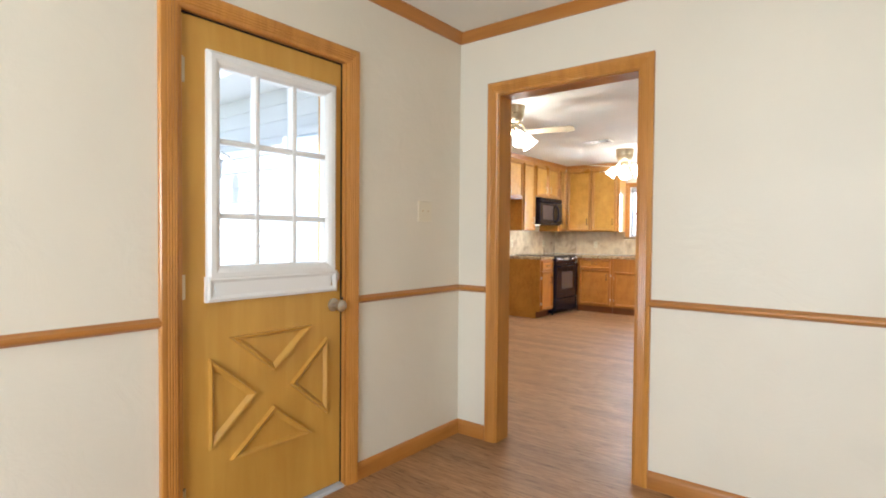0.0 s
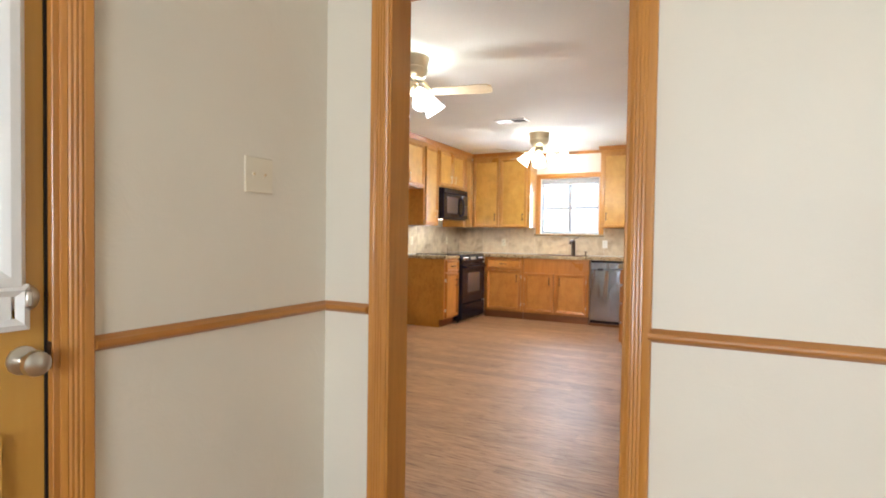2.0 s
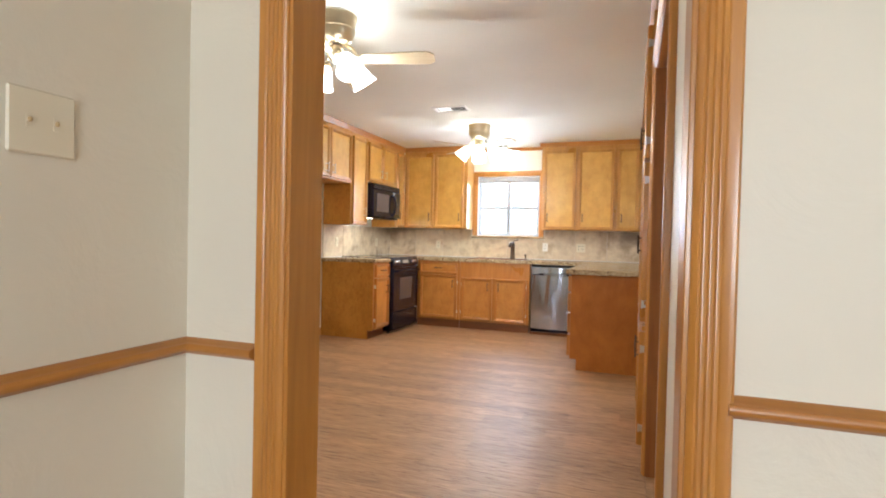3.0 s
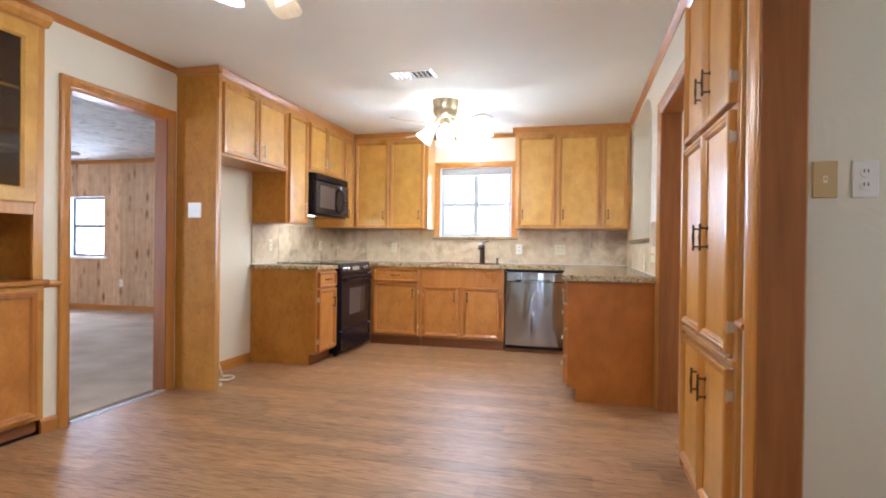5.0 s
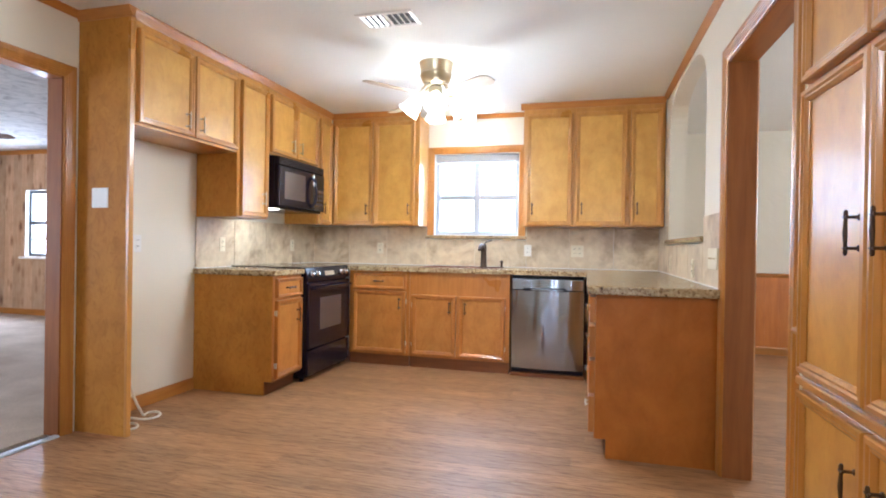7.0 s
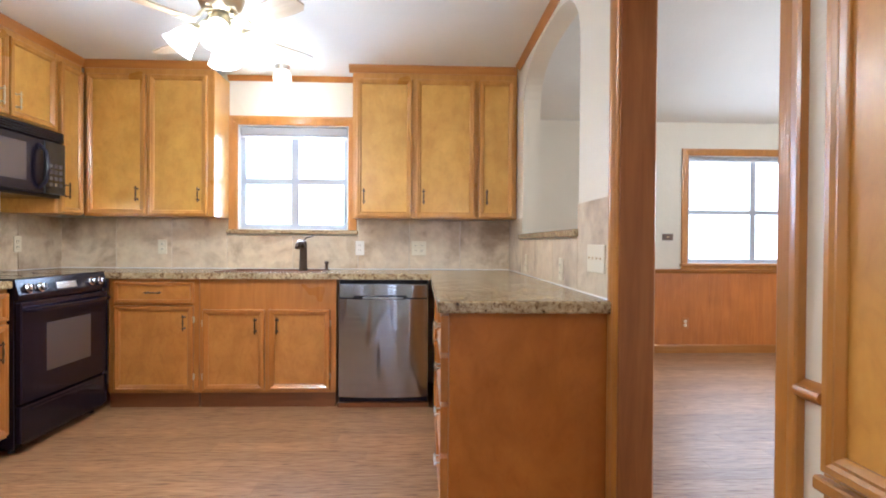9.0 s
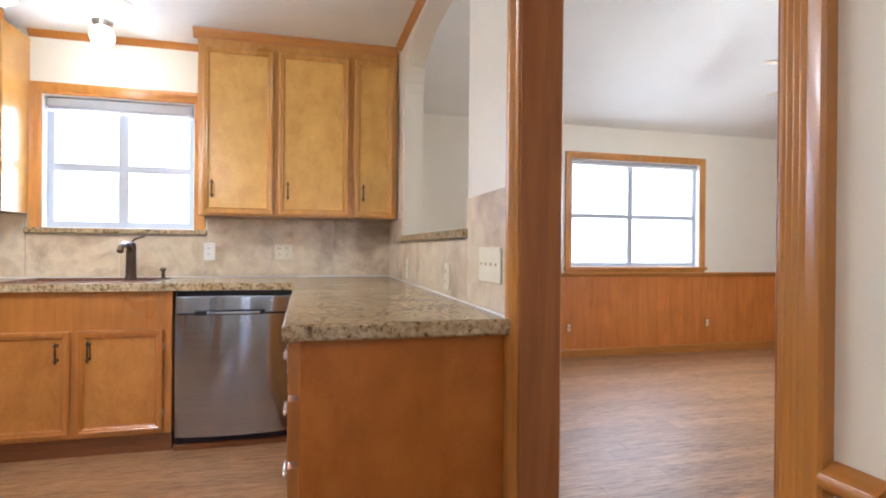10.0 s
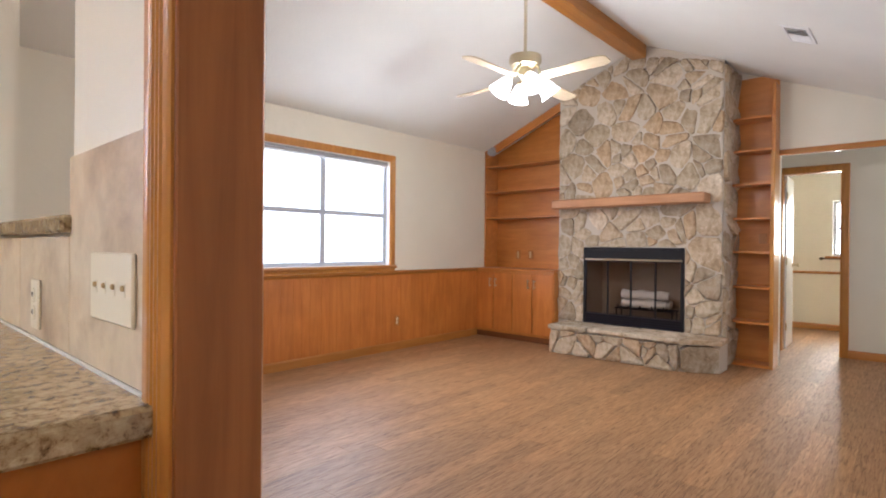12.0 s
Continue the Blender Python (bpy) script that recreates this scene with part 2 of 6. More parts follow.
def make_floor():
    """Laminate oak boards: long dark streaks, two scales of grain, board to board tone."""
    m = material("laminate_oak", (0.34, 0.18, 0.09), 0.42, 0, 0.04)
    b = m.node_tree.nodes["Principled BSDF"]
    geo = add(m, "ShaderNodeObjectInfo")
    tc = add(m, "ShaderNodeTexCoord")
    off = add(m, "ShaderNodeVectorMath")
    off.operation = "MULTIPLY_ADD"
    link(m, geo.outputs["Location"], off.inputs[0])
    off.inputs[1].default_value = (1.0, 7.3, 1.0)
    link(m, tc.outputs["Object"], off.inputs[2])
    mp = add(m, "ShaderNodeMapping", Scale=(7.5, 84, 1))
    link(m, off.outputs[0], mp.inputs[0])
    n1 = add(m, "ShaderNodeTexNoise", Scale=1.0, Detail=7.0, Roughness=0.62, Distortion=0.8)
    link(m, mp.outputs[0], n1.inputs["Vector"])
    mp2 = add(m, "ShaderNodeMapping", Scale=(1.6, 13.0, 1))
    link(m, off.outputs[0], mp2.inputs[0])
    n2 = add(m, "ShaderNodeTexNoise", Scale=1.4, Detail=3.0, Roughness=0.6, Distortion=0.5)
    link(m, mp2.outputs[0], n2.inputs["Vector"])
    mp3 = add(m, "ShaderNodeMapping", Scale=(2.6, 17.0, 1))
    link(m, off.outputs[0], mp3.inputs[0])
    n3 = add(m, "ShaderNodeTexNoise", Scale=1.0, Detail=4.0, Roughness=0.7, Distortion=1.4)
    link(m, mp3.outputs[0], n3.inputs["Vector"])
    c1 = ramp(m, n1.outputs[0], [(0.34, (0.20, 0.101, 0.041)), (0.45, (0.355, 0.189, 0.080)), (0.66, (0.50, 0.290, 0.134))])
    c2 = ramp(m, n2.outputs[0], [(0.30, (0.78, 0.73, 0.68)), (0.50, (0.96, 0.95, 0.93)), (0.75, (1, 1, 1))])
    c4 = ramp(m, n3.outputs[0], [(0.30, (0.42, 0.33, 0.27)), (0.36, (0.80, 0.75, 0.71)), (0.43, (1, 1, 1))])
    c3 = mix(m, mix(m, c1, c2, 0.55, "MULTIPLY"), c4, 0.5, "MULTIPLY")
    rr = ramp(m, geo.outputs["Random"], [(0, (0.80, 0.78, 0.76)), (0.5, (0.95, 0.94, 0.93)), (1, (1.08, 1.06, 1.03))])
    link(m, mix(m, c3, rr, 1.0, "MULTIPLY"), b.inputs["Base Color"])
    link(m, ramp(m, n1.outputs[0], [(0.2, (0.56,) * 3), (0.8, (0.46,) * 3)]), b.inputs["Roughness"])
    bump(m, n1.outputs[0], 0.06, 0.002)
    return m


def make_granite():
    m = material("speckled_granite", (0.45, 0.36, 0.26), 0.2, 0, 0.1)
    b = m.node_tree.nodes["Principled BSDF"]
    v = add(m, "ShaderNodeTexVoronoi", Scale=70.0)
    link(m, coords(m, (1, 1, 1)), v.inputs["Vector"])
    n = add(m, "ShaderNodeTexNoise", Scale=48.0, Detail=6.0, Roughness=0.72, Distortion=0.2)
    link(m, coords(m, (1, 1, 1)), n.inputs["Vector"])
    n2 = add(m, "ShaderNodeTexNoise", Scale=9.0, Detail=4.0)
    link(m, coords(m, (1, 1, 1)), n2.inputs["Vector"])
    c1 = ramp(m, n.outputs[0], [(0.35, (0.07, 0.045, 0.03)), (0.43, (0.30, 0.20, 0.10)), (0.50, (0.48, 0.37, 0.205)), (0.66, (0.62, 0.52, 0.33))])
    c2 = ramp(m, v.outputs["Color"], [(0.1, (0.62, 0.55, 0.48)), (0.5, (1, 1, 1))])
    c3 = ramp(m, n2.outputs[0], [(0.35, (0.70, 0.66, 0.60)), (0.6, (1, 1, 1))])
    link(m, mix(m, mix(m, c1, c2, 0.6, "MULTIPLY"), c3, 0.8, "MULTIPLY"), b.inputs["Base Color"])
    return m


def make_tile():
    m = material("mottled_stone_tile", (0.52, 0.45, 0.37), 0.32, 0, 0.1)
    b = m.node_tree.nodes["Principled BSDF"]
    info = add(m, "ShaderNodeObjectInfo")
    tc = add(m, "ShaderNodeTexCoord")
    off = add(m, "ShaderNodeVectorMath")
    off.operation = "MULTIPLY_ADD"
    link(m, info.outputs["Location"], off.inputs[0])
    off.inputs[1].default_value = (3.1, 3.1, 1.0)
    link(m, tc.outputs["Object"], off.inputs[2])
    n = add(m, "ShaderNodeTexNoise", Scale=3.0, Detail=6.0, Roughness=0.6, Distortion=0.35)
    link(m, off.outputs[0], n.inputs["Vector"])
    n2 = add(m, "ShaderNodeTexNoise", Scale=16.0, Detail=4.0, Roughness=0.65)
    link(m, off.outputs[0], n2.inputs["Vector"])
    c1 = ramp(m, n.outputs[0], [(0.30, (0.40, 0.29, 0.18)), (0.42, (0.64, 0.51, 0.34)), (0.52, (0.82, 0.70, 0.50)), (0.60, (0.78, 0.64, 0.44)), (0.72, (0.50, 0.36, 0.225))])
    c2 = ramp(m, n2.outputs[0], [(0.3, (0.82, 0.80, 0.78)), (0.65, (1, 1, 1))])
    rr = ramp(m, info.outputs["Random"], [(0, (0.86, 0.86, 0.88)), (1, (1, 1, 1))])
    link(m, mix(m, mix(m, c1, c2, 0.8, "MULTIPLY"), rr, 1.0, "MULTIPLY"), b.inputs["Base Color"])
    bump(m, n2.outputs[0], 0.08, 0.002)
    return m


def make_stone():
    m = material("field_stone", (0.42, 0.36, 0.28), 0.85)
    b = m.node_tree.nodes["Principled BSDF"]
    info = add(m, "ShaderNodeObjectInfo")
    n = add(m, "ShaderNodeTexNoise", Scale=9.0, Detail=7.0, Roughness=0.65, Distortion=0.7)
    link(m, coords(m, (1, 1, 1)), n.inputs["Vector"])
    n2 = add(m, "ShaderNodeTexNoise", Scale=45.0, Detail=5.0, Roughness=0.7)
    link(m, coords(m, (1, 1, 1)), n2.inputs["Vector"])
    c1 = ramp(m, n.outputs[0], [(0.30, (0.24, 0.17, 0.11)), (0.44, (0.48, 0.39, 0.27)), (0.58, (0.62, 0.54, 0.42)), (0.72, (0.76, 0.71, 0.62))])
    c2 = ramp(m, n2.outputs[0], [(0.3, (0.74, 0.72, 0.70)), (0.62, (1, 1, 1))])
    rr = ramp(m, info.outputs["Random"], [(0, (0.72, 0.68, 0.63)), (0.25, (0.92, 0.87, 0.78)), (0.55, (1.04, 1.02, 0.97)), (0.72, (1.0, 0.84, 0.66)), (0.88, (1.1, 1.06, 0.99)), (1, (1.32, 1.32, 1.32))])
    link(m, mix(m, mix(m, c1, c2, 0.8, "MULTIPLY"), rr, 1.0, "MULTIPLY"), b.inputs["Base Color"])
    rough_face = add(m, "ShaderNodeMath")
    rough_face.operation = "MULTIPLY_ADD"
    rough_face.inputs[1].default_value = 0.35
    link(m, n2.outputs[0], rough_face.inputs[0])
    link(m, n.outputs[0], rough_face.inputs[2])
    bump(m, rough_face.outputs[0], 0.8, 0.03)
    return m


def make_carpet():
    m = material("beige_carpet", (0.55, 0.45, 0.34), 0.95)
    b = m.node_tree.nodes["Principled BSDF"]
    n = add(m, "ShaderNodeTexNoise", Scale=140.0, Detail=3.0)
    link(m, coords(m, (1, 1, 1)), n.inputs["Vector"])
    n2 = add(m, "ShaderNodeTexNoise", Scale=2.2, Detail=4.0)
    link(m, coords(m, (1, 1, 1)), n2.inputs["Vector"])
    c2 = ramp(m, n2.outputs[0], [(0.35, (0.56, 0.455, 0.35)), (0.65, (0.74, 0.63, 0.51))])
    c1 = ramp(m, n.outputs[0], [(0.3, (0.7, 0.7, 0.7)), (0.7, (1, 1, 1))])
    link(m, mix(m, c2, c1, 0.8, "MULTIPLY"), b.inputs["Base Color"])
    bump(m, n.outputs[0], 0.8, 0.01)
    return m


def make_glass(name, tint=(1, 1, 1), gloss=0.6):
    m = bpy.data.materials.new(name)
    m.use_nodes = True
    t = m.node_tree
    t.nodes.remove(t.nodes["Principled BSDF"])
    tr, gl = add(m, "ShaderNodeBsdfTransparent", Color=(*tint, 1)), add(m, "ShaderNodeBsdfGlossy", Roughness=0.02)
    fr, mx = add(m, "ShaderNodeFresnel", IOR=1.45), add(m, "ShaderNodeMixShader")
    mu = add(m, "ShaderNodeMath")
    mu.operation = "MULTIPLY"
    mu.inputs[1].default_value = gloss
    link(m, fr.outputs[0], mu.inputs[0])
    link(m, mu.outputs[0], mx.inputs[0])
    link(m, tr.outputs[0], mx.inputs[1])
    link(m, gl.outputs[0], mx.inputs[2])
    link(m, mx.outputs[0], t.nodes["Material Output"].inputs[0])
    return m


def make_glow(name, color, strength):
    m = bpy.data.materials.new(name)
    m.use_nodes = True
    b = m.node_tree.nodes["Principled BSDF"]
    b.inputs["Base Color"].default_value = (0.9, 0.88, 0.84, 1)
    b.inputs["Roughness"].default_value = 0.3
    b.inputs["Emission Color"].default_value = (*color, 1)
    b.inputs["Emission Strength"].default_value = strength
    return m


M_STEEL, M_FLOOR, M_GRANITE, M_TILE, M_STONE, M_CARPET = make_steel(), make_floor(), make_granite(), make_tile(), make_stone(), make_carpet()
M_GLASS, M_FIREGLASS, M_CABGLASS = make_glass("clear_glass"), make_glass("smoky_fire_glass", (0.86, 0.82, 0.78), 0.5), make_glass("cabinet_glass", (0.8, 0.78, 0.74), 0.9)
M_LAMPGLASS = make_glow("lit_lamp_glass", (1.0, 0.90, 0.74), 4.5)
M_DAY = make_glow("bright_day_backdrop", (0.93, 0.97, 1.0), 1.7)
M_MORTAR = paint("stone_mortar", (0.60, 0.53, 0.43), 0.95, 30.0, 0.8)
M_GROUT = paint("tile_grout", (0.62, 0.57, 0.50), 0.8, 30.0, 0.2)
M_SUB = material("floor_joint", (0.10, 0.055, 0.03), 0.8)


# ---- mesh helpers ----
class Shape:
    """Vertices and faces of one mesh, gathered piece by piece."""

    def __init__(self):
        self.v, self.f = [], []

    def box(self, x0, y0, z0, x1, y1, z1, c=0.0):
        lo, hi = (min(x0, x1), min(y0, y1), min(z0, z1)), (max(x0, x1), max(y0, y1), max(z0, z1))
        c = min(c, *(0.45 * (b - a) for a, b in zip(lo, hi)))
        base, index = len(self.v), {}
        for sx in (0, 1):
            for sy in (0, 1):
                for sz in (0, 1):
                    p = [hi[k] if s else lo[k] for k, s in enumerate((sx, sy, sz))]
                    d = [-1 if s else 1 for s in (sx, sy, sz)]
                    for axis in range(3 if c > 0 else 1):
                        q = [p[k] if (k == axis or c <= 0) else p[k] + d[k] * c for k in range(3)]
                        for a in (range(3) if c <= 0 else (axis,)):
                            index[sx, sy, sz, a] = len(self.v)
                        self.v.append(tuple(q))
        def quad(*k):
            ids = [index[i] for i in k]
            pts = [Vector(self.v[i]) for i in ids]
            n = (pts[1] - pts[0]).cross(pts[2] - pts[0])
            mid = Vector([(a + b) / 2 for a, b in zip(lo, hi)])
            if n.dot(sum(pts, Vector()) / len(pts) - mid) < 0:
                ids.reverse()
            self.f.append(ids)
        order = ((0, 0), (1, 0), (1, 1), (0, 1))
        def corner(axis, s, a, b):
            k = [0, 0, 0]
            o = [i for i in range(3) if i != axis]
            k[axis], k[o[0]], k[o[1]] = s, a, b
            return tuple(k)
        for axis in range(3):
            for s in (0, 1):
                quad(*[(*corner(axis, s, a, b), axis) for a, b in order])
        if c > 0:
            for axis in range(3):
                o = [i for i in range(3) if i != axis]
                for a, b in order:
                    e0, e1 = corner(axis, 0, a, b), corner(axis, 1, a, b)
                    quad((*e0, o[0]), (*e1, o[0]), (*e1, o[1]), (*e0, o[1]))
            for sx in (0, 1):
                for sy in (0, 1):
                    for sz in (0, 1):
                        quad(*[(sx, sy, sz, a) for a in range(3)])
        return self

    def face(self, *pts):
        base = len(self.v)
        self.v += [tuple(p) for p in pts]
        self.f.append(list(range(base, base + len(pts))))
        return self

    def lathe(self, rings, center=(0, 0, 0), axis="z", n=20, caps=True):
        """Rings of (radius, height) turned round an axis."""
        base = len(self.v)
        for r, h in rings:
            for k in range(n):
                a = 2 * math.pi * k / n
                u, w = r * math.cos(a), r * math.sin(a)
                p = {"z": (u, w, h), "y": (u, h, w), "x": (h, u, w)}[axis]
                self.v.append(tuple(p[i] + center[i] for i in range(3)))
        for j in range(len(rings) - 1):
            for k in range(n):
                a, b = base + j * n + k, base + j * n + (k + 1) % n
                self.f.append([a, b, b + n, a + n])
        if caps:
            self.f.append([base + k for k in range(n)][::-1])
            self.f.append([base + (len(rings) - 1) * n + k for k in range(n)])
        return self

    def tube(self, pts, r, n=8):
        """A round bar along points; r is one radius or one a point."""
        pts = [Vector(p) for p in pts]
        rs = r if isinstance(r, (list, tuple)) else [r] * len(pts)
        base, up = len(self.v), None
        for i, p in enumerate(pts):
            d = (pts[min(i + 1, len(pts) - 1)] - pts[max(i - 1, 0)]).normalized()
            up = d.orthogonal().normalized() if up is None else (up - d * up.dot(d)).normalized()
            side = d.cross(up)
            for k in range(n):
                a = 2 * math.pi * k / n
                self.v.append(tuple(p + rs[i] * (math.cos(a) * up + math.sin(a) * side)))
        for j in range(len(pts) - 1):
            for k in range(n):
                a, b = base + j * n + k, base + j * n + (k + 1) % n
                self.f.append([a, b, b + n, a + n])
        self.f.append([base + k for k in range(n)][::-1])
        self.f.append([base + (len(pts) - 1) * n + k for k in range(n)])
        return self

    def rim(self, x0, z0, x1, z1, prof, open_bottom=False):
        """A mitred frame round a rectangle in the xz plane; prof: (inset from the outer edge, height towards -y)."""
        base, n = len(self.v), len(prof)
        if open_bottom:
            path = [lambda d: (x0 + d, z0), lambda d: (x0 + d, z1 - d), lambda d: (x1 - d, z1 - d), lambda d: (x1 - d, z0)]
        else:
            path = [lambda d: (x0 + d, z0 + d), lambda d: (x0 + d, z1 - d), lambda d: (x1 - d, z1 - d), lambda d: (x1 - d, z0 + d)]
        for place in path:
            for d, h in prof:
                x, z = place(d)
                self.v.append((x, -h, z))
        for i in range(3 if open_bottom else 4):
            a, b = base + i * n, base + (i + 1) % 4 * n
            for j in range(n - 1):
                self.f.append([a + j, b + j, b + j + 1, a + j + 1])
        if open_bottom:
            self.f.append([base + j for j in range(n)])
            self.f.append([base + 3 * n + j for j in range(n)][::-1])
        return self

    def extrude(self, prof, length, x=0.0):
        """A profile of (y, z) points drawn out along x."""
        base, n = len(self.v), len(prof)
        self.v += [(x, y, z) for y, z in prof] + [(x + length, y, z) for y, z in prof]
        for j in range(n):
            k = (j + 1) % n
            self.f.append([base + j, base + k, base + n + k, base + n + j])
        self.f.append([base + j for j in range(n)][::-1])
        self.f.append([base + n + j for j in range(n)])
        return self

    def mesh(self, name, mat, smooth=False):
        me = bpy.data.meshes.new(name)
        me.from_pydata(self.v, [], self.f)
        bm = bmesh.new()
        bm.from_mesh(me)
        bmesh.ops.recalc_face_normals(bm, faces=bm.faces)
        bm.to_mesh(me)
        bm.free()
        me.materials.append(mat)
        if smooth:
            me.polygons.foreach_set("use_smooth", [True] * len(me.polygons))
            me.set_sharp_from_angle(angle=radians(38))
        me.update()
        return me


def part(name, shape, mat, parent, label="", smooth=False, at=None):
    ob = new(name, shape.mesh(name, mat, smooth) if isinstance(shape, Shape) else shape)
    ob.parent = parent
    if at is not None:
        ob.matrix_basis = at
    return tagged(ob, label)


def thing(name, m, label, category, group="", kind=""):
    ob = new(name)
    ob.empty_display_size = 0.1
    ob.matrix_basis = m
    return tagged(ob, label, category, group, kind)


def solo(name, shape, mat, m, label="", category="", kind="", smooth=False, group=""):
    ob = new(name, shape.mesh(name, mat, smooth))
    ob.matrix_basis = m
    return tagged(ob, label, category, group, kind)


I4 = Matrix.Identity(4)
CASING = [(0, 0), (0, 0.016), (0.004, 0.020), (0.020, 0.0205), (0.024, 0.0176), (0.0275, 0.0192), (0.031, 0.0192), (0.0345, 0.0163), (0.038, 0.0180), (0.0415, 0.0180), (0.045, 0.0150), (0.0485, 0.0167), (0.052, 0.0167), (0.0555, 0.0136), (0.059, 0.0150), (0.064, 0.0130), (0.070, 0.008), (0.070, 0)]
MOULD = [(0, 0), (0, 0.012), (0.004, 0.017), (0.016, 0.018), (0.022, 0.013), (0.028, 0.014), (0.034, 0.009), (0.038, 0.004), (0.038, 0)]
RAIL = [(0, 0), (-0.009, 0.002), (-0.014, 0.007), (-0.023, 0.010), (-0.0275, 0.016), (-0.0275, 0.022), (-0.024, 0.028), (-0.015, 0.031), (-0.009, 0.037), (0, 0.039)]
BASE = [(0, 0), (-0.014, 0), (-0.014, 0.062), (-0.010, 0.072), (-0.004, 0.082), (0, 0.085)]
CROWN_SMALL = [(0, 0), (-0.006, 0), (-0.010, 0.010), (-0.020, 0.021), (-0.028, 0.032), (-0.032, 0.036), (-0.032, 0.040), (0, 0.040)]
CROWN = [(0, 0), (-0.008, 0), (-0.014, 0.014), (-0.030, 0.030), (-0.040, 0.044), (-0.046, 0.050), (-0.046, 0.056), (0, 0.056)]


# ---- structure ----
KL, KR, KB, KN, CE = -4.36, -0.82, 8.97, 2.82, 2.44
EL, EF = -1.905, 2.70
LN, LB, LE, RIDGE_Y, RIDGE_Z, EAVE = 5.66, 10.16, 4.95, 8.05, 3.29, 2.41
FACE_N, FACE_E, FACE_W, FACE_S = 0, 90, -90, 180


def wall(name, x, y, rz, length, height, thick, holes=(), mat=M_WALL, arch=None):
    """A wall whose front face starts at (x, y) and runs along its own x; holes: (from, to, bottom, top)."""
    s = Shape()
    xs = sorted({0, length, *(h[0] for h in holes), *(h[1] for h in holes)})
    zs = sorted({0, height, *(h[2] for h in holes), *(h[3] for h in holes)})
    nx, nz = len(xs) - 1, len(zs) - 1
    def solid(i, k):
        if not (0 <= i < nx and 0 <= k < nz):
            return False
        cx, cz = (xs[i] + xs[i + 1]) / 2, (zs[k] + zs[k + 1]) / 2
        return not any(a < cx < b and c < cz < d for a, b, c, d in holes)
    for i in range(nx):
        for k in range(nz):
            if not solid(i, k):
                continue
            a, b, c, d = xs[i], xs[i + 1], zs[k], zs[k + 1]
            s.face((a, 0, c), (b, 0, c), (b, 0, d), (a, 0, d)).face((a, thick, c), (a, thick, d), (b, thick, d), (b, thick, c))
            if not solid(i - 1, k):
                s.face((a, 0, c), (a, 0, d), (a, thick, d), (a, thick, c))
            if not solid(i + 1, k):
                s.face((b, 0, c), (b, thick, c), (b, thick, d), (b, 0, d))
            if not solid(i, k - 1):
                s.face((a, 0, c), (a, thick, c), (b, thick, c), (b, 0, c))
            if not solid(i, k + 1):
                s.face((a, 0, d), (b, 0, d), (b, thick, d), (a, thick, d))
    if arch:
        a, b, spring, top = arch
        n, mid, half = 28, (a + b) / 2, (b - a) / 2
        pts = []
        for k in range(n + 1):
            u = -math.cos(math.pi * k / n)
            pts.append((mid + half * u, spring + (top - 0.004 - spring) * (1 - abs(u) ** 3) ** (1 / 3)))
        for (xa, za), (xb, zb) in zip(pts, pts[1:]):
            s.face((xa, 0, za), (xb, 0, zb), (xb, 0, top), (xa, 0, top)).face((xa, thick, za), (xa, thick, top), (xb, thick, top), (xb, thick, zb))
            s.face((xa, 0, za), (xa, thick, za), (xb, thick, zb), (xb, 0, zb))
    me = Shape.mesh(s, name, mat)
    bm = bmesh.new()
    bm.from_mesh(me)
    bmesh.ops.remove_doubles(bm, verts=bm.verts, dist=1e-5)
    bm.to_mesh(me)
    bm.free()
    ob = new(name, me)
    ob.matrix_basis = pose(x, y, 0, 0, 0, rz)
    return tagged(ob, "cream painted plaster wall with trowelled relief", "wall", "", "structure")


def trim(name, prof, x, y, z, rz, length, mat=M_TRIM_H, label="honey varnished wood trim"):
    ob = solo(name, Shape().extrude(prof, length), mat, pose(x, y, z, 0, 0, rz), label, "trim", "structure", True)
    return ob


def cased_opening(name, x, y, rz, a, b, top, thick, jamb=M_TRIM, label="honey varnished cased opening", back=True):
    """Jamb lining and mitred casing of a doorway in a wall that starts at (x, y)."""
    t = thing(name, pose(x, y, 0, 0, 0, rz), label, "doorway", "", "structure")
    part("casing", Shape().rim(a - 0.065, 0, b + 0.065, top + 0.065, CASING, True), M_TRIM, t, "", True)
    if back:
        s = Shape().rim(-(b + 0.065), 0, -(a - 0.065), top + 0.065, CASING, True)
        part("casing", s, M_TRIM, t, "", True, pose(0, thick, 0, 0, 0, 180))
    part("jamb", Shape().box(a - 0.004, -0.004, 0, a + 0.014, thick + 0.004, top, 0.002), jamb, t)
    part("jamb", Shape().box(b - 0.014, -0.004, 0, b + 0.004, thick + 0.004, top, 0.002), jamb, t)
    part("head_jamb", Shape().box(a + 0.014, -0.004, top - 0.014, b - 0.014, thick + 0.004, top + 0.004, 0.002), M_TRIM_H, t)
    return t


# entry walls
wall("wall_entry_front", EL, EF, 0, 4.2, CE, KN - EF, [(0.275, 1.093, -1, 2.045)])
wall("wall_entry_door", EL, -2.2, 90, 4.9, CE, 0.14, [(3.185, 3.982, -1, 2.045)])
wall("wall_entry_east", 2.27, EF, -90, 4.9, CE, 0.12)
wall("wall_entry_back", 2.27, -2.2, 180, 4.2, CE, 0.14, [(1.5, 3.3, 0.75, 2.1)])
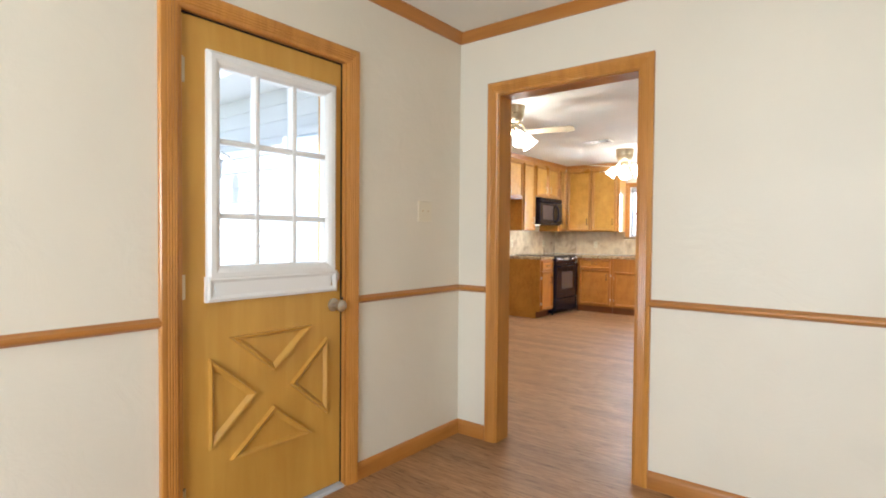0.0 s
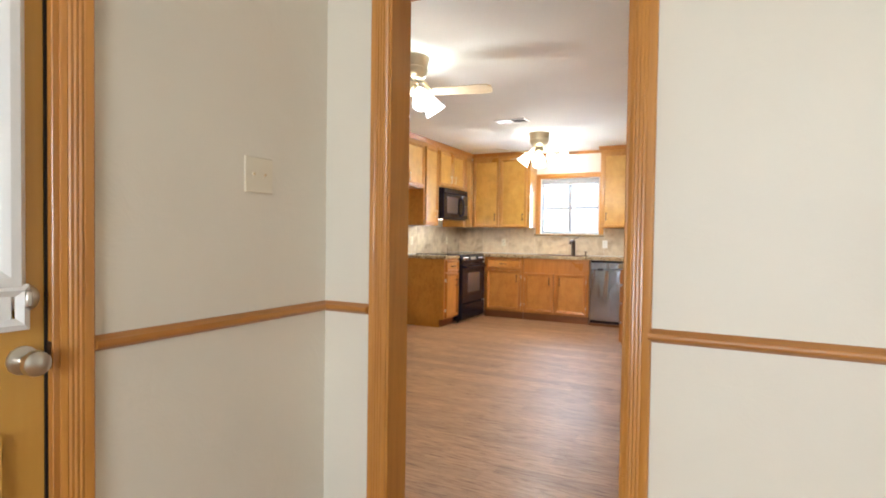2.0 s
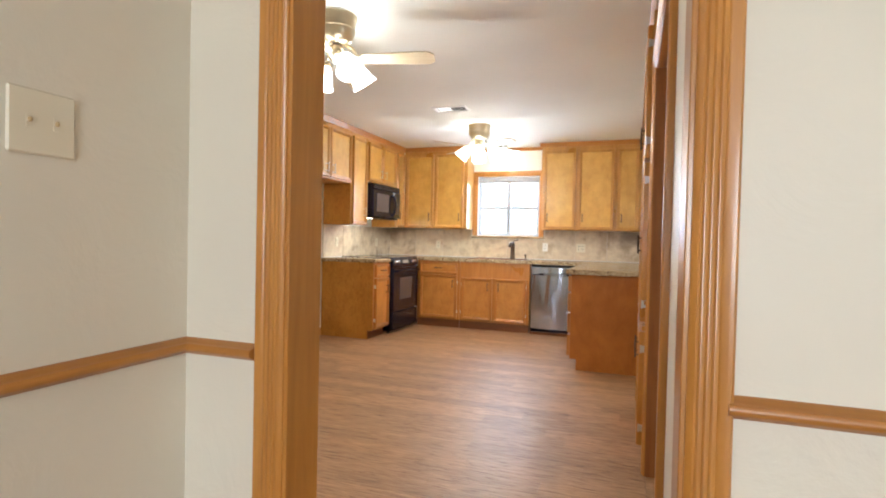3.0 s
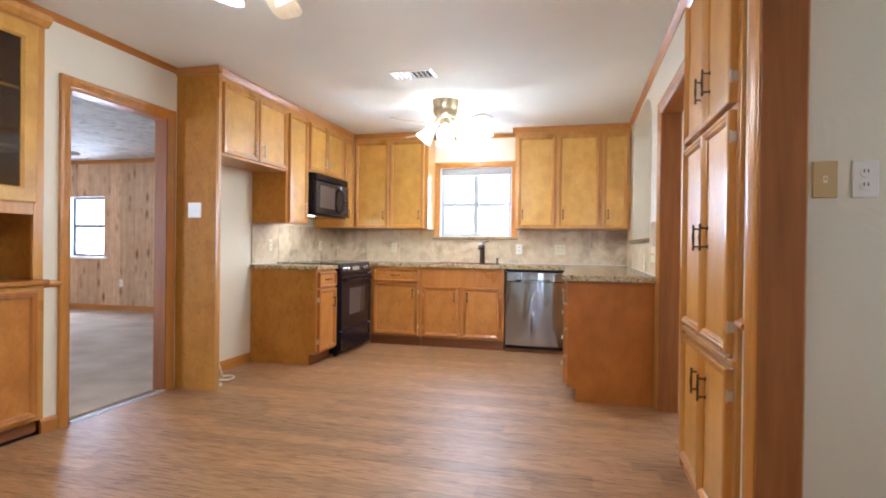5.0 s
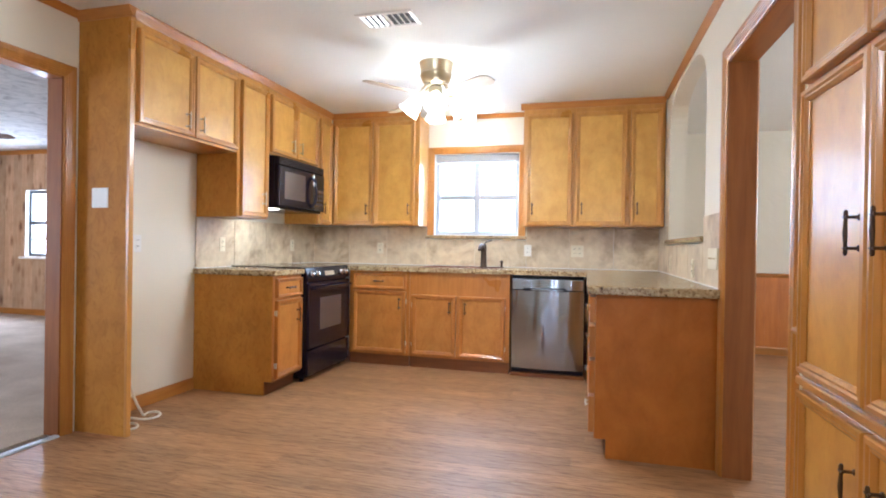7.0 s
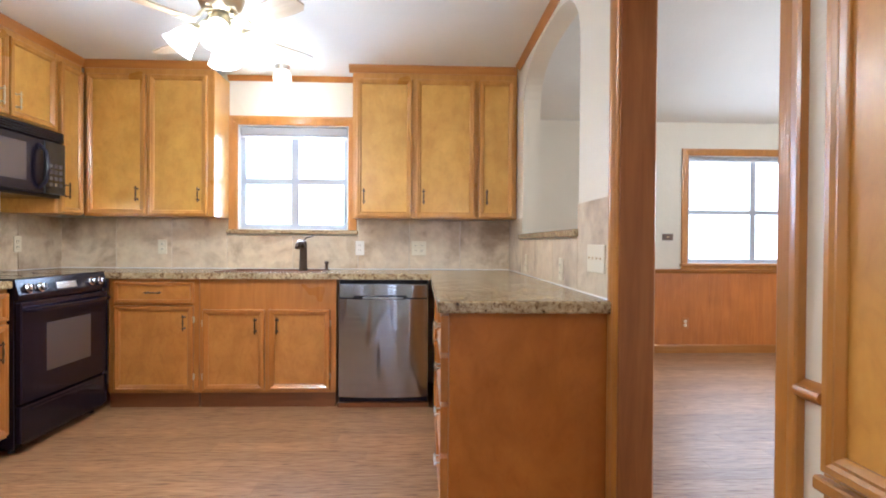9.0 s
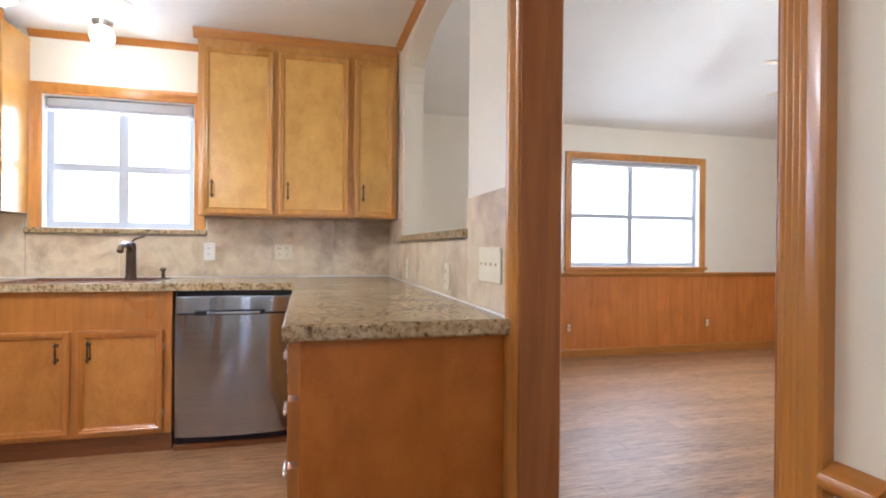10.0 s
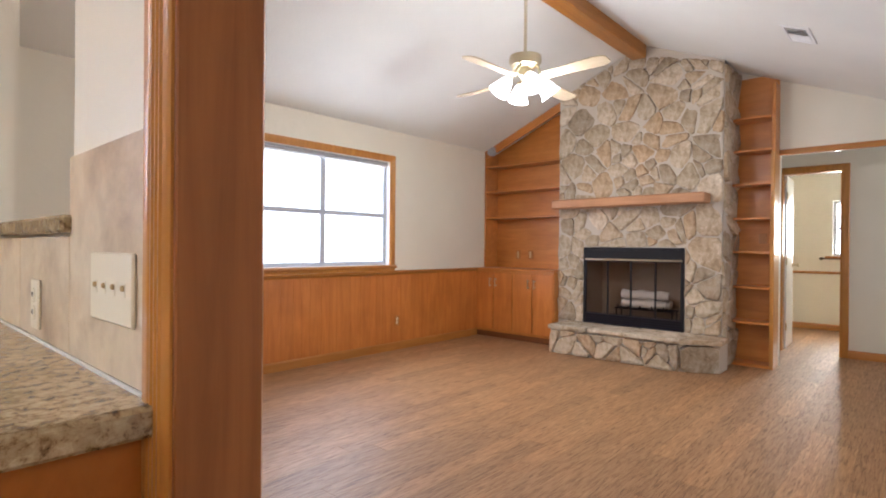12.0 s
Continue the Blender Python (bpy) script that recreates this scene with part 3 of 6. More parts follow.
# kitchen walls
wall("wall_kitchen_near", EL, KN, 180, KL * -1 + EL, CE, 0.12)
wall("wall_kitchen_west", KL, KN, 90, KB - KN, CE, 0.10, [(4.0 - KN, 5.10 - KN, 0.02, 2.37), (5.27 - KN, 6.07 - KN, -1, 2.045)])
wall("wall_kitchen_back", KL, KB, 0, KR - KL, CE, 0.14, [(-3.0 - KL, -2.12 - KL, 1.22, 2.06)])
wall("wall_kitchen_east", KR, KB, -90, KB - KN, CE, 0.12, [(KB - 8.45, KB - 7.09, 1.16, 2.38), (KB - 6.59, KB - 5.717, -1, 2.045), (KB - 4.555, KB - 3.20, -1, 2.045), (KB - 5.575, KB - 4.715, 0.02, 2.36)], M_WALL, (KB - 8.45, KB - 7.09, 1.98, 2.38))
# hall beside the kitchen
wall("wall_hall_north", KR + 0.12, 4.575, 0, 1.8, CE, 0.1)
wall("wall_hall_east", 1.1, 4.6, -90, 1.8, CE, 0.1, [(0.53, 1.48, 0.85, 2.0)])
# living room
wall("wall_living_near", LE, LN, 180, LE - KR - 0.12, 2.6, 0.1, [(1.15, 2.75, 0.85, 2.05)])
wall("wall_living_window", KR + 0.12, LB, 0, LE - KR - 0.12, 2.6, 0.14, [(1.24 + 0.70, 2.815 + 0.70, 0.93, 2.07)])
wall("wall_living_west_end", KR + 0.12, LB, -90, LB - KB, 3.4, 0.1)
wall("wall_living_west_gable", KR + 0.01, KB, -90, KB - LN, 1.0, 0.1).location.z = CE
wall("wall_living_east", LE, LB, -90, LB - LN, 3.4, 0.10, [(LB - 6.87, LB - LN, -1, 2.07)])
# bedroom hall and bath beyond
wall("wall_bath_hall", 5.93, 8.2, -90, 3.7, CE, 0.1, [(1.19, 1.74, -1, 2.0)])
wall("wall_bath_hall_north", LE + 0.1, 8.2, 0, 3.3, CE, 0.1)
wall("wall_bath_hall_south", 8.2, 4.5, 180, 3.15, CE, 0.1, [(2.4, 3.1, 0.8, 2.0)])
wall("wall_bath_east", 8.2, 8.2, -90, 3.7, CE, 0.1, [(1.42, 1.92, 1.05, 1.85)], M_WALL)
# den
wall("wall_den_north", -10.05, 9.75, 0, 5.6, CE, 0.12, [(0.5, 1.2, 0.86, 1.86)], M_PANEL)
wall("wall_den_west", -10.05, 2.8, 90, 6.95, CE, 0.12, [], M_PANEL)
wall("wall_den_south", KL - 0.1, 2.8, 180, 5.6, CE, 0.12, [(1.9, 3.5, 0.8, 2.0)], M_PANEL)
wall("wall_den_east", KL - 0.1, 9.75, -90, 9.75 - KB, CE, 0.1, [], M_PANEL)

for name, x0, y0, x1, y1, mat in (("ceiling_entry", EL - 0.1, -2.3, 2.4, EF + 0.06, M_CEIL), ("ceiling_kitchen", KL - 0.05, KN - 0.06, KR + 0.06, KB + 0.1, M_CEIL), ("ceiling_hall", KR + 0.06, KN, 1.2, 4.72, M_CEIL), ("ceiling_den", -10.2, 2.7, KL - 0.05, 9.9, M_CEIL_TEXT), ("ceiling_bath_hall", LE + 0.05, 4.4, 8.35, 8.35, M_CEIL)):
    solo(name, Shape().box(x0, y0, CE, x1, y1, CE + 0.1), mat, I4, "white painted plaster ceiling", "ceiling", "structure")
slope = Shape()
drop = RIDGE_Z - (RIDGE_Y - LN) * (RIDGE_Z - EAVE) / (LB - RIDGE_Y)
for ya, za, yb, zb in ((LN - 0.1, drop - 0.042, RIDGE_Y, RIDGE_Z), (RIDGE_Y, RIDGE_Z, LB + 0.1, EAVE - 0.042)):
    slope.face((KR + 0.06, ya, za), (LE + 0.05, ya, za), (LE + 0.05, yb, zb), (KR + 0.06, yb, zb))
    slope.face((KR + 0.06, ya, za + 0.1), (LE + 0.05, ya, za + 0.1), (LE + 0.05, yb, zb + 0.1), (KR + 0.06, yb, zb + 0.1))
solo("ceiling_living", slope, M_CEIL, I4, "white vaulted plaster ceiling", "ceiling", "structure")
solo("ridge_beam", Shape().box(KR + 0.12, RIDGE_Y - 0.075, RIDGE_Z - 0.16, 4.40, RIDGE_Y + 0.075, RIDGE_Z - 0.02, 0.006), M_TRIM_H, I4, "brown varnished wooden ridge beam", "beam", "structure")

floor = solo("floor", Shape().box(EL - 0.14, -2.35, -0.12, 8.4, 10.3, -0.012).box(KL - 0.1, KN - 0.12, -0.12, EL - 0.14, KB + 0.14, -0.012), M_SUB, I4, "wood-look laminate floor of oak-brown boards", "floor", "structure")
carpet = solo("carpet", Shape().box(-10.1, 2.75, -0.1, KL - 0.095, 9.8, 0.004), M_CARPET, I4, "beige cut pile carpet", "carpet", "structure")
solo("ground", Shape().box(-300, -300, -0.3, 300, 300, -0.2), paint("lawn_ground", (0.16, 0.20, 0.07), 0.95, 3.0, 0.6), I4, "pale lawn around the house", "ground", "structure")
solo("roof", Shape().box(-10.4, 2.6, 3.6, 8.6, 10.6, 3.75).box(EL - 0.14, -2.6, 3.6, 8.6, 2.6, 3.75), M_CEIL, I4, "plain roof deck over the house", "roof", "structure")

# cased openings
cased_opening("doorway_1", EL, EF, 0, 0.275, 1.093, 2.045, KN - EF)
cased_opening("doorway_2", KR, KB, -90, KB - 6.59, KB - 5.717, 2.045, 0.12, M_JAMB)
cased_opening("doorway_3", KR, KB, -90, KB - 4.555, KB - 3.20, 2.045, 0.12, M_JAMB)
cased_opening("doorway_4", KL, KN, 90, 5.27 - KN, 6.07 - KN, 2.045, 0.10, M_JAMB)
cased_opening("doorway_5", 5.93, 8.2, -90, 1.19, 1.74, 2.0, 0.10)
solo("doorway_head_trim", Shape().extrude([(0, 0), (-0.02, 0), (-0.02, 0.055), (0, 0.06)], 6.87 - LN), M_TRIM_H, pose(LE, 6.87, 2.06, 0, 0, -90), "brown wood head trim over the hall opening", "trim", "structure")

# running trim
RZ = 0.881
for x, y, rz, length in ((EL, -2.2, 90, 3.113), (EL, 1.854, 90, 0.846), (EL, EF, 0, 0.205), (-0.755, EF, 0, 3.0)):
    trim("chair_rail", RAIL, x, y, RZ, rz, length)
for x, y, rz, length in ((EL, -2.2, 90, 3.113), (EL, 1.854, 90, 0.846), (EL, EF, 0, 0.205), (-0.755, EF, 0, 3.0), (KL, 6.18, 90, 0.98), (KL, 5.10, 90, 0.115), (KR, 3.135, -90, 0.31), (5.93, 6.395, -90, 1.9)):
    trim("baseboard", BASE, x, y, 0, rz, length)
for x, y, rz, length in ((KR, 5.650, -90, 0.063), (KR, 4.703, -90, 0.08), (KL, 5.10, 90, 0.115)):
    trim("chair_rail", RAIL, x, y, RZ - 0.04, rz, length)
for x, y, rz, length in ((EL, -2.2, 90, 4.9), (EL, EF, 0, 4.2)):
    trim("crown_moulding", CROWN, x, y, CE - 0.056, rz, length)
for x, y, rz, length in ((KL, KN, 90, 6.16 - KN), (KR, 8.6, -90, 8.6 - KN), (-3.07, KB, 0, 1.02), (EL, KN, 180, EL - KL)):
    trim("crown_moulding", CROWN_SMALL, x, y, CE - 0.040, rz, length)
solo("threshold", Shape().extrude([(-0.02, 0), (-0.016, 0.007), (0.0, 0.010), (0.02, 0.010), (0.032, 0.005), (0.032, 0)], 0.762), M_ALU, pose(KL, 5.294, 0.0, 0, 0, 90), "grooved aluminium threshold strip", "threshold", "structure")


# ---- doors, windows, outside ----
def backdrop(name, x, y, z, w, h, rz):
    s = Shape().face((-w / 2, 0, -h / 2), (w / 2, 0, -h / 2), (w / 2, 0, h / 2), (-w / 2, 0, h / 2))
    ob = solo(name, s, M_DAY, pose(x, y, z, 0, 0, rz), "overexposed daylight beyond the window", "backdrop", "structure")
    return ob


backdrop("backdrop_kitchen", -2.56, 10.6, 1.6, 4.0, 3.2, 0)
backdrop("backdrop_living", 2.6, 11.6, 1.6, 9.0, 3.6, 0)
backdrop("backdrop_den", -9.4, 11.2, 1.4, 5.0, 3.0, 0)
backdrop("backdrop_bath", 9.4, 6.9, 1.5, 4.0, 3.0, -90)
backdrop("backdrop_porch", -12.5, 0.5, 1.6, 16.0, 7.0, 90)


def window(name, x, y, rz, a, b, z0, z1, thick, columns, meeting, label, casing=True, sill=M_TRIM_H, shade=0.0, rows=0, metal=M_ALU, shift=0.0):
    """A double-hung metal window in an opening from a to b of a wall that starts at (x, y)."""
    t = thing(name, pose(x, y, 0, 0, 0, rz), label, "window", "", "structure")
    if casing:
        foot = z0 if sill is M_GRANITE else z0 - 0.065
        part("casing", Shape().rim(a - 0.065, foot, b + 0.065, z1 + 0.065, CASING, sill is M_GRANITE), M_TRIM, t, "", True)
    part("liner", Shape().rim(a, z0, b, z1, [(0, 0), (0.012, 0), (0.012, -thick), (0, -thick)]), M_WPAINT, t)
    part("window_frame", Shape().rim(a + 0.012, z0 + 0.012, b - 0.012, z1 - 0.012, [(0, -0.075), (0, -0.055), (0.038, -0.055), (0.044, -0.10), (0, -0.10)]), metal, t)
    part("meeting_rail", Shape().box(a + 0.042, 0.058, meeting - 0.023, b - 0.042, 0.095, meeting + 0.023, 0.003), metal, t)
    step = (b - a - 0.084) / columns
    for k in range(1, columns):
        part("mullion", Shape().box(a + shift + 0.042 + k * step - 0.03, 0.056, z0 + 0.042, a + shift + 0.042 + k * step + 0.03, 0.097, z1 - 0.042, 0.003), metal, t)
    for k in range(columns):
        for lo, hi in ((z0 + 0.042, meeting - 0.018), (meeting + 0.018, z1 - 0.042)):
            p = part("pane", Shape().box(a + 0.042 + k * step, 0.075, lo, a + 0.042 + (k + 1) * step, 0.079, hi), M_GLASS, t)
            p.visible_shadow = False
            for j in range(rows):
                zz = lo + (hi - lo) * (j + 1) / (rows + 1)
                part("muntin", Shape().box(a + 0.042 + k * step, 0.068, zz - 0.008, a + 0.042 + (k + 1) * step, 0.074, zz + 0.008), metal, t)
    if sill:
        part("window_sill", Shape().box(a - 0.075, -0.045, z0 - 0.028, b + 0.075, 0.05, z0 + 0.006, 0.006), sill, t)
    if shade:
        part("shade_roll", Shape().box(a + 0.015, 0.012, z1 - shade, b - 0.015, 0.052, z1 - 0.014, 0.012), M_SHADE, t, "grey rolled-up window shade")
        part("shade_rail", Shape().box(a + 0.02, 0.018, z1 - shade - 0.022, b - 0.02, 0.036, z1 - shade - 0.004, 0.004), M_WPAINT, t)
    return t


window("window_1", KL, KB, 0, -3.0 - KL, -2.12 - KL, 1.22, 2.06, 0.14, 2, 1.615, "metal double-hung kitchen window with rolled grey shade", True, M_GRANITE, 0.085)
window("window_2", KR + 0.12, LB, 0, 1.94, 3.515, 0.93, 2.07, 0.14, 2, 1.475, "wide metal living room window with wood casing", True, M_TRIM_H, 0.05, 0, M_ALU, -0.05)
window("window_3", -10.05, 9.75, 0, 0.5, 1.2, 0.86, 1.86, 0.12, 1, 1.37, "white unseen metal window added to light the panelled den", False, M_WPAINT, 0.0, 1, M_ALU_DARK)
window("window_4", 8.2, 8.2, -90, 1.42, 1.92, 1.05, 1.85, 0.1, 1, 1.45, "small bathroom window with wood sill", False)
# Unseen window, added as the opening for the hall fill light.
window("unseen_window_hall", 1.1, 4.6, -90, 0.53, 1.48, 0.85, 2.0, 0.1, 1, 1.4, "unseen metal window added to light the small hall", True)
window("window_5", 2.27, -2.2, 180, 1.5, 3.3, 0.75, 2.1, 0.14, 2, 1.42, "wide metal window in the entry", True)
# Added den window, never in view; it only admits the extra light.
window("unseen_window_den", KL - 0.1, 2.8, 180, 1.9, 3.5, 0.8, 2.0, 0.12, 2, 1.4, "unseen metal window added to light the panelled den", True)
# Assumed living room window, unseen, made for the stand-in light.
window("unseen_window_living", LE, LN, 180, 1.15, 2.75, 0.85, 2.05, 0.1, 2, 1.45, "unseen metal window added to light the living room", True)
# Window out of sight, put in for the bedroom hall's extra light.
window("unseen_window_bedroom_hall", 8.2, 4.5, 180, 2.4, 3.1, 0.8, 2.0, 0.1, 1, 1.4, "unseen metal window added to light the bedroom hall", True)


def ring_bar(a, b, c, half, rise, s):
    """A triangular moulded ridge round three corners given as (x, z)."""
    pts = [Vector((p[0], p[1])) for p in (a, b, c)]
    mid = sum(pts, Vector((0, 0))) / 3
    rings = []
    for f, h in ((1.0, 0.0), (0.955, rise), (0.86, rise * 0.9), (0.70, 0.001)):
        rings.append([(mid + (p - mid) * f, h) for p in pts])
    base = len(s.v)
    for r in rings:
        s.v += [(p.x, -h, p.y) for p, h in r]
    for j in range(3):
        for k in range(3):
            n = (k + 1) % 3
            s.f.append([base + 3 * j + k, base + 3 * j + n, base + 3 * j + 3 + n, base + 3 * j + 3 + k])


def entry_door():
    t = thing("door_1", pose(EL, 0.985, 0, 0, 0, 90), "closed golden varnished crossbuck door with white nine-pane window", "door", "", "structure")
    w, h, y = 0.797, 2.045, 0.02
    part("casing", Shape().rim(-0.072, 0, w + 0.072, h + 0.062, CASING, True), M_TRIM, t, "", True)
    part("jamb", Shape().box(-0.004, -0.004, 0, 0.012, 0.14, h, 0.002), M_TRIM, t)
    part("jamb", Shape().box(w - 0.012, -0.004, 0, w + 0.004, 0.14, h, 0.002), M_TRIM, t)
    part("head_jamb", Shape().box(0.012, -0.004, h - 0.012, w - 0.012, 0.14, h + 0.004, 0.002), M_TRIM_H, t)
    part("weather_strip", Shape().rim(0.012, 0.02, w - 0.012, h - 0.012, [(0, -0.015), (0.006, -0.015), (0.006, -0.024), (0, -0.024)], True), M_MATTE, t)
    part("sill_plate", Shape().extrude([(-0.01, 0.0), (-0.006, 0.012), (0.03, 0.018), (0.14, 0.018), (0.14, 0)], w - 0.024, 0.012), M_ALU, t, "worn aluminium door sill")
    gx0, gx1, gz0, gz1 = 0.166, 0.682, 1.093, 1.867
    slab = Shape()
    for a in ((0.016, 0.022, gx0, h - 0.016), (gx1, 0.022, w - 0.016, h - 0.016), (gx0, 0.022, gx1, gz0), (gx0, gz1, gx1, h - 0.016)):
        slab.box(a[0], y, a[1], a[2], y + 0.044, a[3])
    d = part("slab", slab, M_DOORW, t)
    cross = Shape()
    for tri in (((0.205, 0.808), (0.61, 0.808), (0.407, 0.636)), ((0.205, 0.313), (0.61, 0.313), (0.407, 0.485)), ((0.122, 0.740), (0.122, 0.376), (0.327, 0.560)), ((0.695, 0.740), (0.695, 0.376), (0.49, 0.560))):
        ring_bar(*tri, 0.036, 0.018, cross)
    part("crossbuck_moulding", cross, M_DOORW, d, "", False, pose(0, y, 0))
    lite = part("window_surround", Shape().rim(gx0 - 0.055, gz0 - 0.055, gx1 + 0.055, gz1 + 0.05, [(0, 0), (0, 0.016), (0.012, 0.026), (0.030, 0.026), (0.045, 0.018), (0.056, 0.006), (0.056, -0.03)]).box(gx0 - 0.03, -0.020, gz0 - 0.125, gx1 + 0.03, 0.0, gz0 - 0.03, 0.004).rim(gx0 - 0.06, gz0 - 0.138, gx1 + 0.06, gz0 - 0.04, [(0, 0), (0, 0.022), (0.012, 0.027), (0.024, 0.020), (0.026, 0.018)]), M_WPAINT, d, "white painted window surround", False, pose(0, y, 0))
    for k in (1, 2):
        xx, zz = (0.328, 0.510)[k - 1], gz1 - 0.289 * k
        part("muntin", Shape().box(xx - 0.011, -0.012, gz0, xx + 0.011, 0.03, gz1, 0.004), M_WPAINT, d, "", False, pose(0, y, 0))
        part("muntin", Shape().box(gx0, -0.010, zz - 0.011, gx1, 0.028, zz + 0.011, 0.004), M_WPAINT, d, "", False, pose(0, y, 0))
    for i in range(3):
        for j in range(3):
            p = part("pane", Shape().box(gx0 + (gx1 - gx0) * i / 3, 0.008, max(gz0, gz1 - 0.289 * (j + 1)), gx0 + (gx1 - gx0) * (i + 1) / 3, 0.012, gz1 - 0.289 * j), M_GLASS, d, "", False, pose(0, y, 0))
            p.visible_shadow = False
    part("door_knob", Shape().lathe([(0.031, 0), (0.031, -0.006), (0.012, -0.012), (0.011, -0.032), (0.022, -0.040), (0.028, -0.052), (0.026, -0.066), (0.014, -0.074)], (0.737, y, 0.886), "y"), M_NICKEL, t, "brushed nickel door knob", True)
    part("deadbolt", Shape().lathe([(0.030, 0), (0.030, -0.010), (0.024, -0.016), (0.010, -0.018)], (0.737, y, 1.022), "y").box(0.731, y - 0.034, 1.004, 0.743, y - 0.016, 1.040, 0.003), M_NICKEL, t, "brushed nickel deadbolt", True)
    part("strike_plate", Shape().box(w - 0.015, 0.002, 0.86, w - 0.011, 0.03, 0.92), M_BRONZE, t)
    for z in (0.22, 1.02, 1.82):
        part("hinge", Shape().lathe([(0.007, -0.045), (0.007, 0.045)], (0.014, 0.006, z), "z", 10).box(0.014, 0.012, z - 0.045, 0.03, 0.0205, z + 0.045), M_BRASS, t)
    return t


entry_door()


def porch():
    white = paint("porch_white_paint", (0.80, 0.81, 0.82), 0.6, 12.0, 0.1)
    conc = paint("porch_concrete", (0.48, 0.47, 0.45), 0.9, 20.0, 0.3)
    solo("porch_slab", Shape().box(-6.2, -4.0, -0.2, EL - 0.14, 2.67, -0.03), conc, I4, "pale concrete porch floor", "porch", "structure")
    solo("porch_ceiling", Shape().box(-5.6, 2.2, 2.40, EL - 0.15, 2.67, 2.52), white, I4, "white painted porch ceiling", "ceiling", "structure")
    w = thing("porch_wall", pose(-5.6, 2.66, 0), "white lapped siding on the house wall", "wall", "", "structure")
    for k in range(19):
        part("siding_board", Shape().extrude([(0, 0), (-0.016, 0.0), (-0.004, 0.128), (0, 0.128)], 3.5), white, w, "", False, pose(0, 0, -0.03 + 0.128 * k))
    t = thing("porch_window", pose(-3.6, 2.64, 0.85), "house window seen from the porch", "window")
    part("window_frame", Shape().rim(0, 0, 0.9, 1.2, [(0, 0), (0, 0.03), (0.06, 0.03), (0.06, 0)]), white, t)
    part("pane", Shape().box(0.06, -0.012, 0.06, 0.84, -0.004, 1.14), material("porch_window_blind", (0.55, 0.62, 0.70), 0.4), t)
    for x, y in ((-5.35, -1.2), (-5.35, 1.3)):
        p = thing("porch_post", pose(x, y, -0.03), "white turned wooden porch post", "post", "porch posts")
        part("post", Shape().box(-0.05, -0.05, 0, 0.05, 0.05, 2.43, 0.008), white, p)
        part("capital", Shape().box(-0.08, -0.08, 2.3, 0.08, 0.08, 2.42, 0.01), white, p)
    lamp = thing("porch_lantern", pose(-4.39, 2.62, 1.80), "small grey wall lantern on the porch", "lantern")
    part("arm", Shape().tube([(0, 0, 0.1), (0, -0.08, 0.14), (0, -0.14, 0.1)], 0.01), M_SHADE, lamp)
    part("lantern_body", Shape().lathe([(0.02, 0.1), (0.06, 0.06), (0.05, -0.1), (0.02, -0.12)], (0, -0.14, 0), "z", 6), M_SHADE, lamp)


porch()


def bath_door():
    t = thing("door_2", pose(6.04, 7.0, 0.01, 0, 0, 2), "white flush door standing open into the bathroom", "door", "", "structure")
    part("leaf", Shape().box(0.0, -0.02, 0, 0.55, 0.016, 1.98, 0.003), M_WPAINT, t)
    part("door_handle", Shape().lathe([(0.025, 0), (0.025, -0.008), (0.010, -0.014), (0.010, -0.04), (0.024, -0.05), (0.022, -0.07)], (0.49, -0.02, 0.95), "y", 14), M_BRASS, t, "", True)
    for z in (0.25, 1.0, 1.75):
        part("hinge", Shape().lathe([(0.007, -0.04), (0.007, 0.04)], (0, -0.022, z), "z", 8), M_BRASS, t)
    b = thing("towel_bar", pose(8.2, 6.62, 1.02), "short dark towel bar on the bathroom wall", "towel bar")
    part("bar", Shape().tube([(-0.06, -0.3, 0), (-0.06, 0.3, 0)], 0.008), M_BRONZE, b)
    for yy in (-0.28, 0.28):
        part("bracket", Shape().lathe([(0.022, 0), (0.018, -0.01), (0.008, -0.02), (0.008, -0.06)], (0, yy, 0), "x", 10), M_BRONZE, b)
    for x, y, rz, ln in ((8.2, 8.2, -90, 3.7), (6.03, 8.2, 0, 2.17)):
        trim("baseboard", BASE, x, y, 0, rz, ln)
        trim("chair_rail", RAIL, x, y, 0.80, rz, ln)
        trim("crown_moulding", CROWN, x, y, CE - 0.056, rz, ln)


bath_door()
d3 = thing("door_3", pose(-10.05, 8.55, 0, 0, 0, 90), "brown flush door in the panelled den wall", "door", "", "structure")
part("leaf", Shape().box(0.07, -0.012, 0.01, 0.88, 0.0, 2.0, 0.002), M_DEN_DOOR, d3)
part("casing", Shape().rim(0, 0, 0.95, 2.07, CASING, True), M_DEN_DOOR, d3, "", True)
part("door_knob", Shape().lathe([(0.028, 0), (0.026, -0.01), (0.01, -0.014), (0.01, -0.04), (0.026, -0.05), (0.02, -0.07)], (0.80, -0.012, 0.95), "y", 14), M_BRASS, d3, "", True)


# ---- cabinet parts ----
def pull_shape():
    s = Shape()
    s.tube([(0, -0.030, -0.056), (0, -0.030, -0.050), (0, -0.030, -0.030), (0, -0.031, 0), (0, -0.030, 0.030), (0, -0.030, 0.050), (0, -0.030, 0.056)], [0.003, 0.0055, 0.0042, 0.0062, 0.0042, 0.0055, 0.003], 8)
    for z in (-0.038, 0.038):
        s.tube([(0, 0, z), (0, -0.030, z)], 0.0042, 6)
        s.lathe([(0.0085, 0), (0.0085, -0.003), (0.005, -0.006)], (0, 0, z), "y", 8)
        s.tube([(-0.010, -0.030, z), (0.010, -0.030, z)], 0.0038, 6)
    return s


